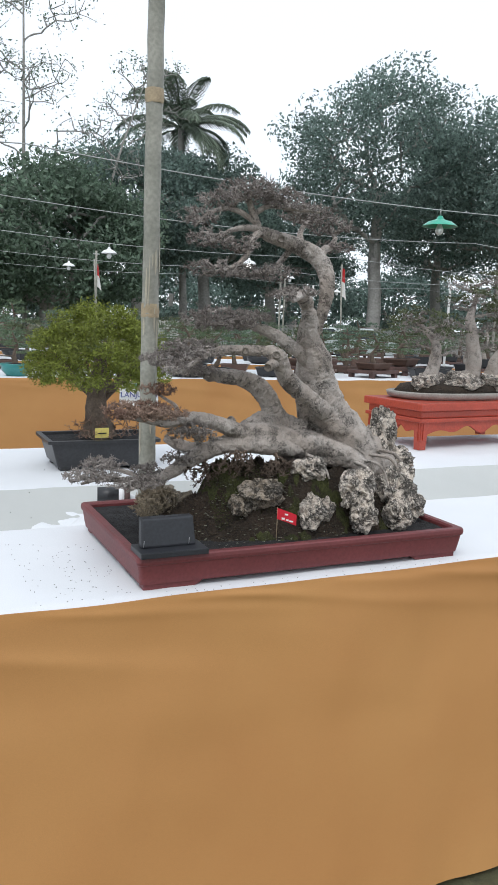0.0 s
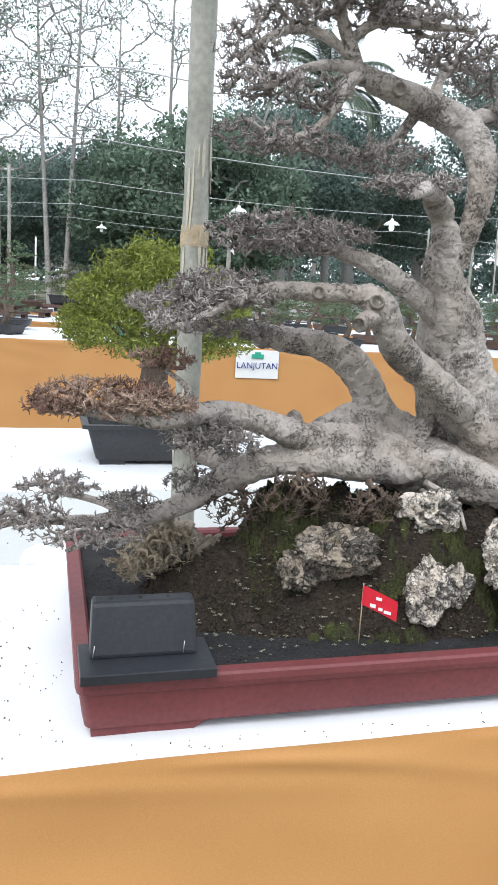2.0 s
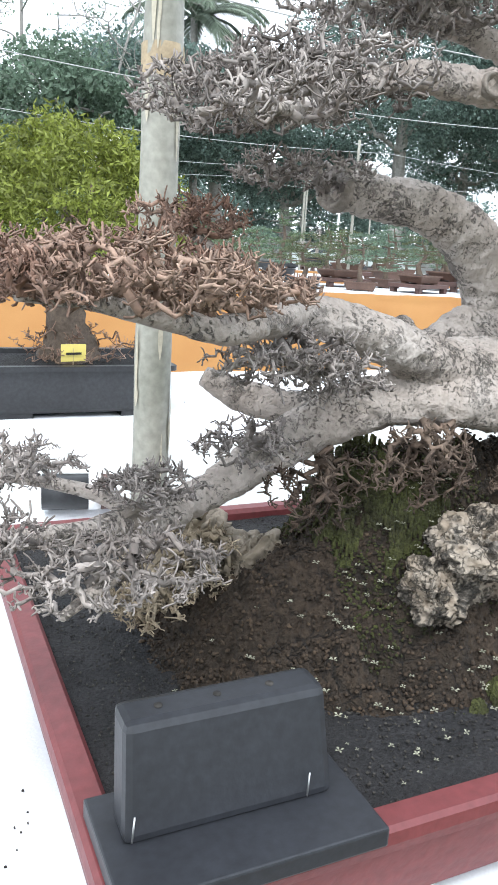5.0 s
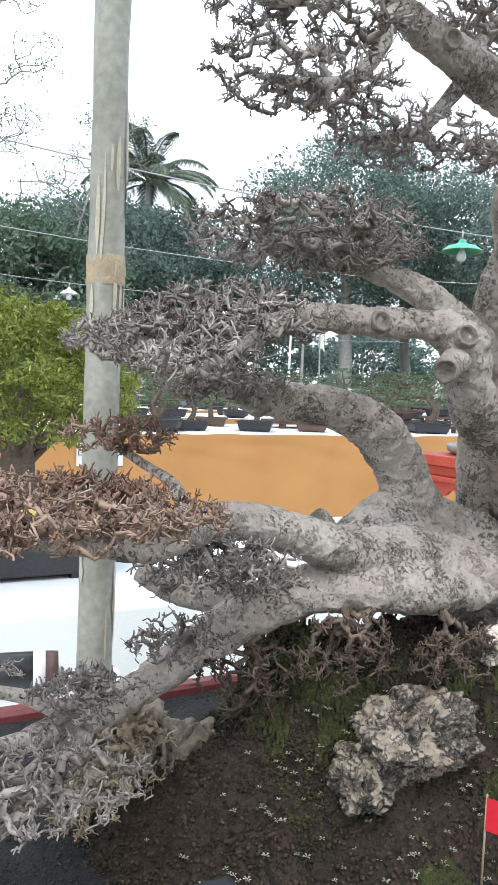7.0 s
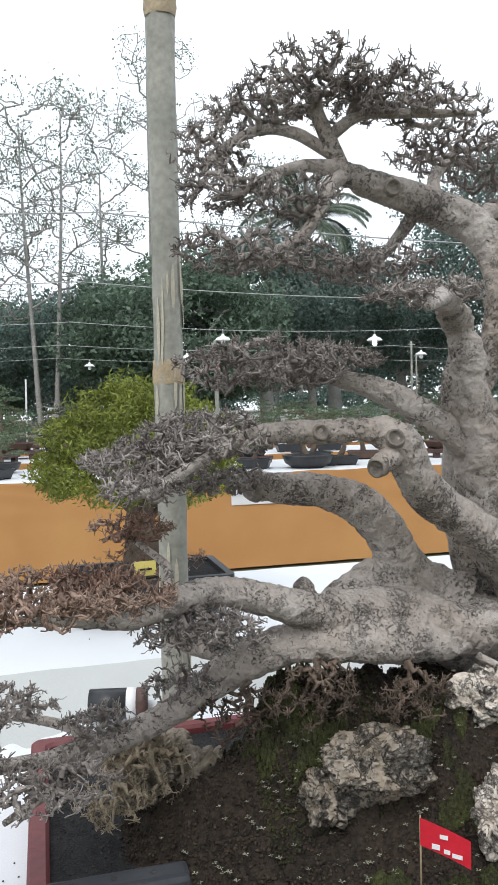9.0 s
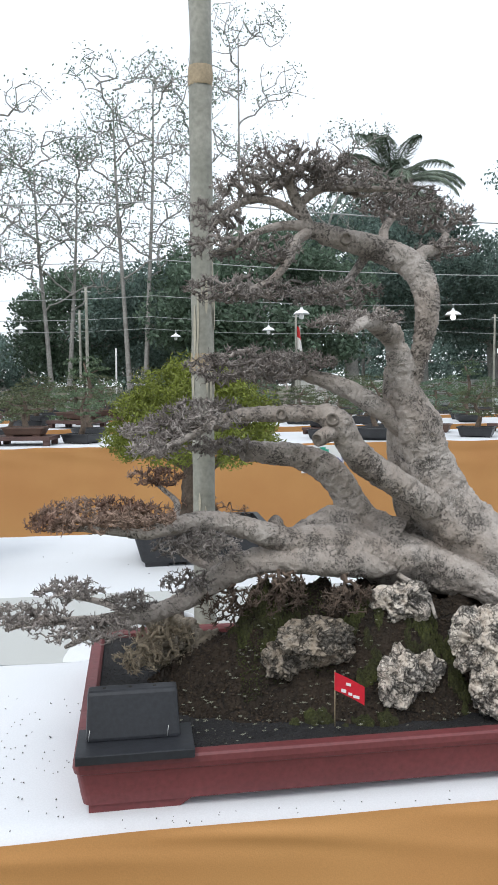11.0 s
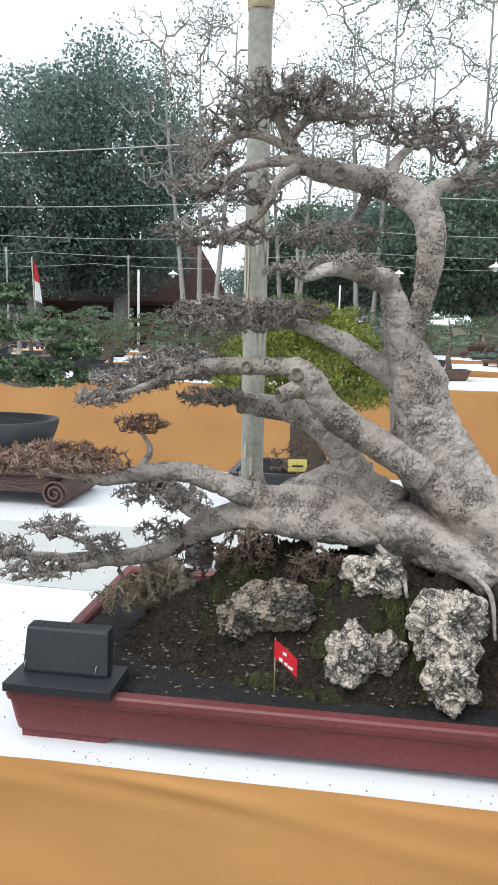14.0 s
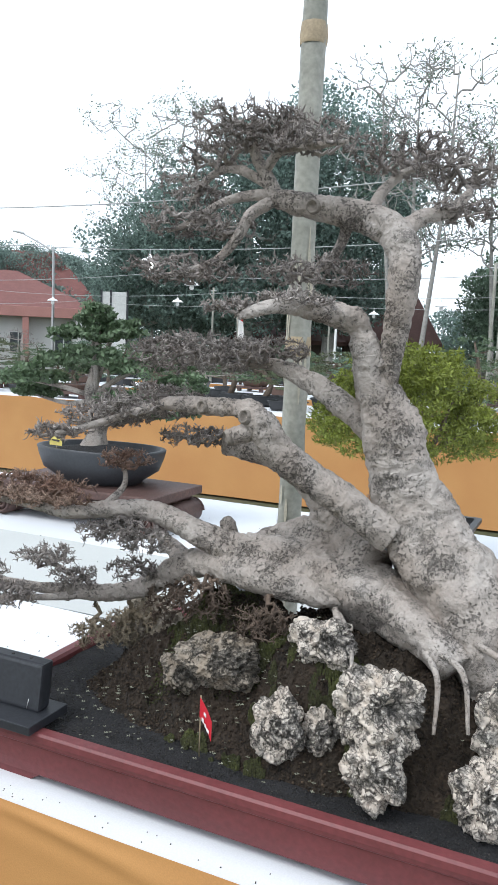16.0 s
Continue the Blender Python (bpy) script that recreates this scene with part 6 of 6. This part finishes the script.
def stake(x, y, h, r=0.025, lean=0.0, label="slim bamboo pole carrying the lamp cables"):
    ob = thing("cable_pole", (x, y, 0), label, "pole", "cable poles")
    v, f = tube([(0, 0, 0, r), (lean * 0.5, 0, h * 0.5, r * 0.9), (lean, 0, h, r * 0.8)], 8, 0.03, 5, x, per=5)
    mesh_ob("shaft", v, f, BAMBOO, ob)
    v, f = tube([(lean - 0.06, 0, h - 0.06, 0.012), (lean + 0.06, 0, h - 0.06, 0.012)], 6)
    mesh_ob("tie", v, f, WIRE, ob)
    return ob


for x, y, h in ((-0.9, 9.2, 2.7), (-1.2, 12.4, 2.7), (5.5, 9.4, 2.75), (6.4, 12.6, 2.7), (9.2, 9.4, 2.8), (-6.6, 12.6, 2.7), (-5.2, 15.5, 2.8), (2.6, 12.6, 2.7), (3.3, 15.5, 2.7), (8.0, 15.5, 2.7)):
    stake(x, y, h)

FLAG_A = mat("red_flag_cloth", (0.55, 0.03, 0.03), 0.8, 0.1, 5, 60, 0.1, 0.004)
FLAG_B = mat("white_flag_cloth", (0.72, 0.70, 0.66), 0.8, 0.08, 5, 60, 0.1, 0.004)


def hung_flag(x, y, top, k, lean=0.12):
    ob = thing("flag_on_pole", (x, y, 0), "limp red and white flag hanging from a pole", "flag", "flags over the tables")
    v, f = tube([(0, 0, 0, 0.022), (-lean, 0, top, 0.016)], 7)
    mesh_ob("pole", v, f, BAMBOO, ob)
    for nm, m_, z0, z1 in (("red_cloth", FLAG_A, 0.0, 0.36), ("white_cloth", FLAG_B, 0.36, 0.75)):
        def cloth(a, b, z0=z0, z1=z1):
            d = (z0 + (z1 - z0) * b) * k
            return (-lean + 0.02 + a * (0.07 + 0.14 * d), 0.035 * math.sin(a * 7 + d * 3), top - 0.05 - d - 0.10 * a)
        v, f = grid_sheet(10, 8, cloth)
        mesh_ob(nm, v, f, m_, ob)


for x, y, top, k in ((2.9, 13.5, 2.62, 0.6), (8.5, 13.5, 2.9, 0.85), (-6.4, 13.5, 2.6, 1.0)):
    hung_flag(x, y, top, k)

# white notice board far off
bx, by = polar(-32.3, 22)
board = thing("notice_board", (bx, by, 0), "white notice board in a dark frame on posts", "board", rz=25)
part("panel", box(-0.34, 0.34, -0.02, 0.02, 0.9, 3.0, 0.005), PLASTER, board)
for xx in (-0.36, 0.36, -0.1):
    part("post", box(xx - 0.025, xx + 0.025, -0.04, 0.0, 0, 3.05), BLACK_WOOD, board)
for zz in (1.6, 2.3):
    part("rail", box(-0.36, -0.1, -0.045, -0.02, zz, zz + 0.05), BLACK_WOOD, board)
# street lamp over the roofs
sx_, sy_ = polar(-37.6, 36)
street = thing("street_lamp", (sx_, sy_, 0), "tall grey street lamp with a bent arm", "street lamp")
v, f = tube([(0, 0, 0, 0.08), (0, 0, 5.3, 0.05), (-0.2, 0, 5.7, 0.04), (-1.5, -0.3, 6.4, 0.03)], 8, per=5)
mesh_ob("mast", v, f, STEEL, street)
v, f = tube([(-1.45, -0.3, 6.38, 0.05), (-1.65, -0.34, 6.47, 0.08), (-1.95, -0.4, 6.5, 0.05)], 8, per=3)
mesh_ob("head", v, f, WHITE_ENAMEL, street)
# low lamp standards in the field
for az, dist in ((-15.0, 15), (-1.0, 20), (28.5, 16), (38.5, 14)):
    x, y = polar(az, dist)
    p_ = thing("slim_post", (x, y, 0), "slim pale post standing among the tables", "post", "posts among the tables")
    v, f = tube([(0, 0, 0, 0.025), (0.02, 0, 2.35, 0.022)], 7)
    mesh_ob("shaft", v, f, PLASTER, p_)

# paper sign on the far skirt
sign = thing("paper_sign", (1.49, 6.155, 0.70), "white paper sign with blue lettering pinned to the orange skirt", "sign")
v, f = grid_sheet(8, 6, lambda a, b: (-0.21 + 0.42 * a, -0.004 + 0.004 * math.sin(a * 5), -0.13 + 0.27 * b))
mesh_ob("sheet", v, f, PAPER, sign)
BLUE_INK = mat("blue_ink", (0.03, 0.05, 0.25), 0.6, 0.05, 20, 100, 0, 0)
for px_ in (-0.19, 0.19):
    v, f = tube([(px_, -0.012, 0.12, 0.004), (px_, 0.06, 0.12, 0.002)], 6)
    mesh_ob("pin", v, f, STEEL, sign)
txt = bpy.data.curves.new("lettering", "FONT")
txt.body, txt.size, txt.align_x, txt.extrude = "LANJUTAN", 0.082, "CENTER", 0.0008
txt.materials.append(BLUE_INK)
to = new("lettering", txt)
to.parent = sign
to.matrix_basis = pose(0, -0.014, -0.035, 90, 0, 0)
part("printed_emblem", box(-0.06, 0.06, -0.013, -0.010, 0.06, 0.10, 0.001), GREEN_ENAMEL, sign)
part("printed_emblem", box(-0.03, 0.03, -0.013, -0.010, 0.10, 0.12, 0.001), GREEN_ENAMEL, sign)
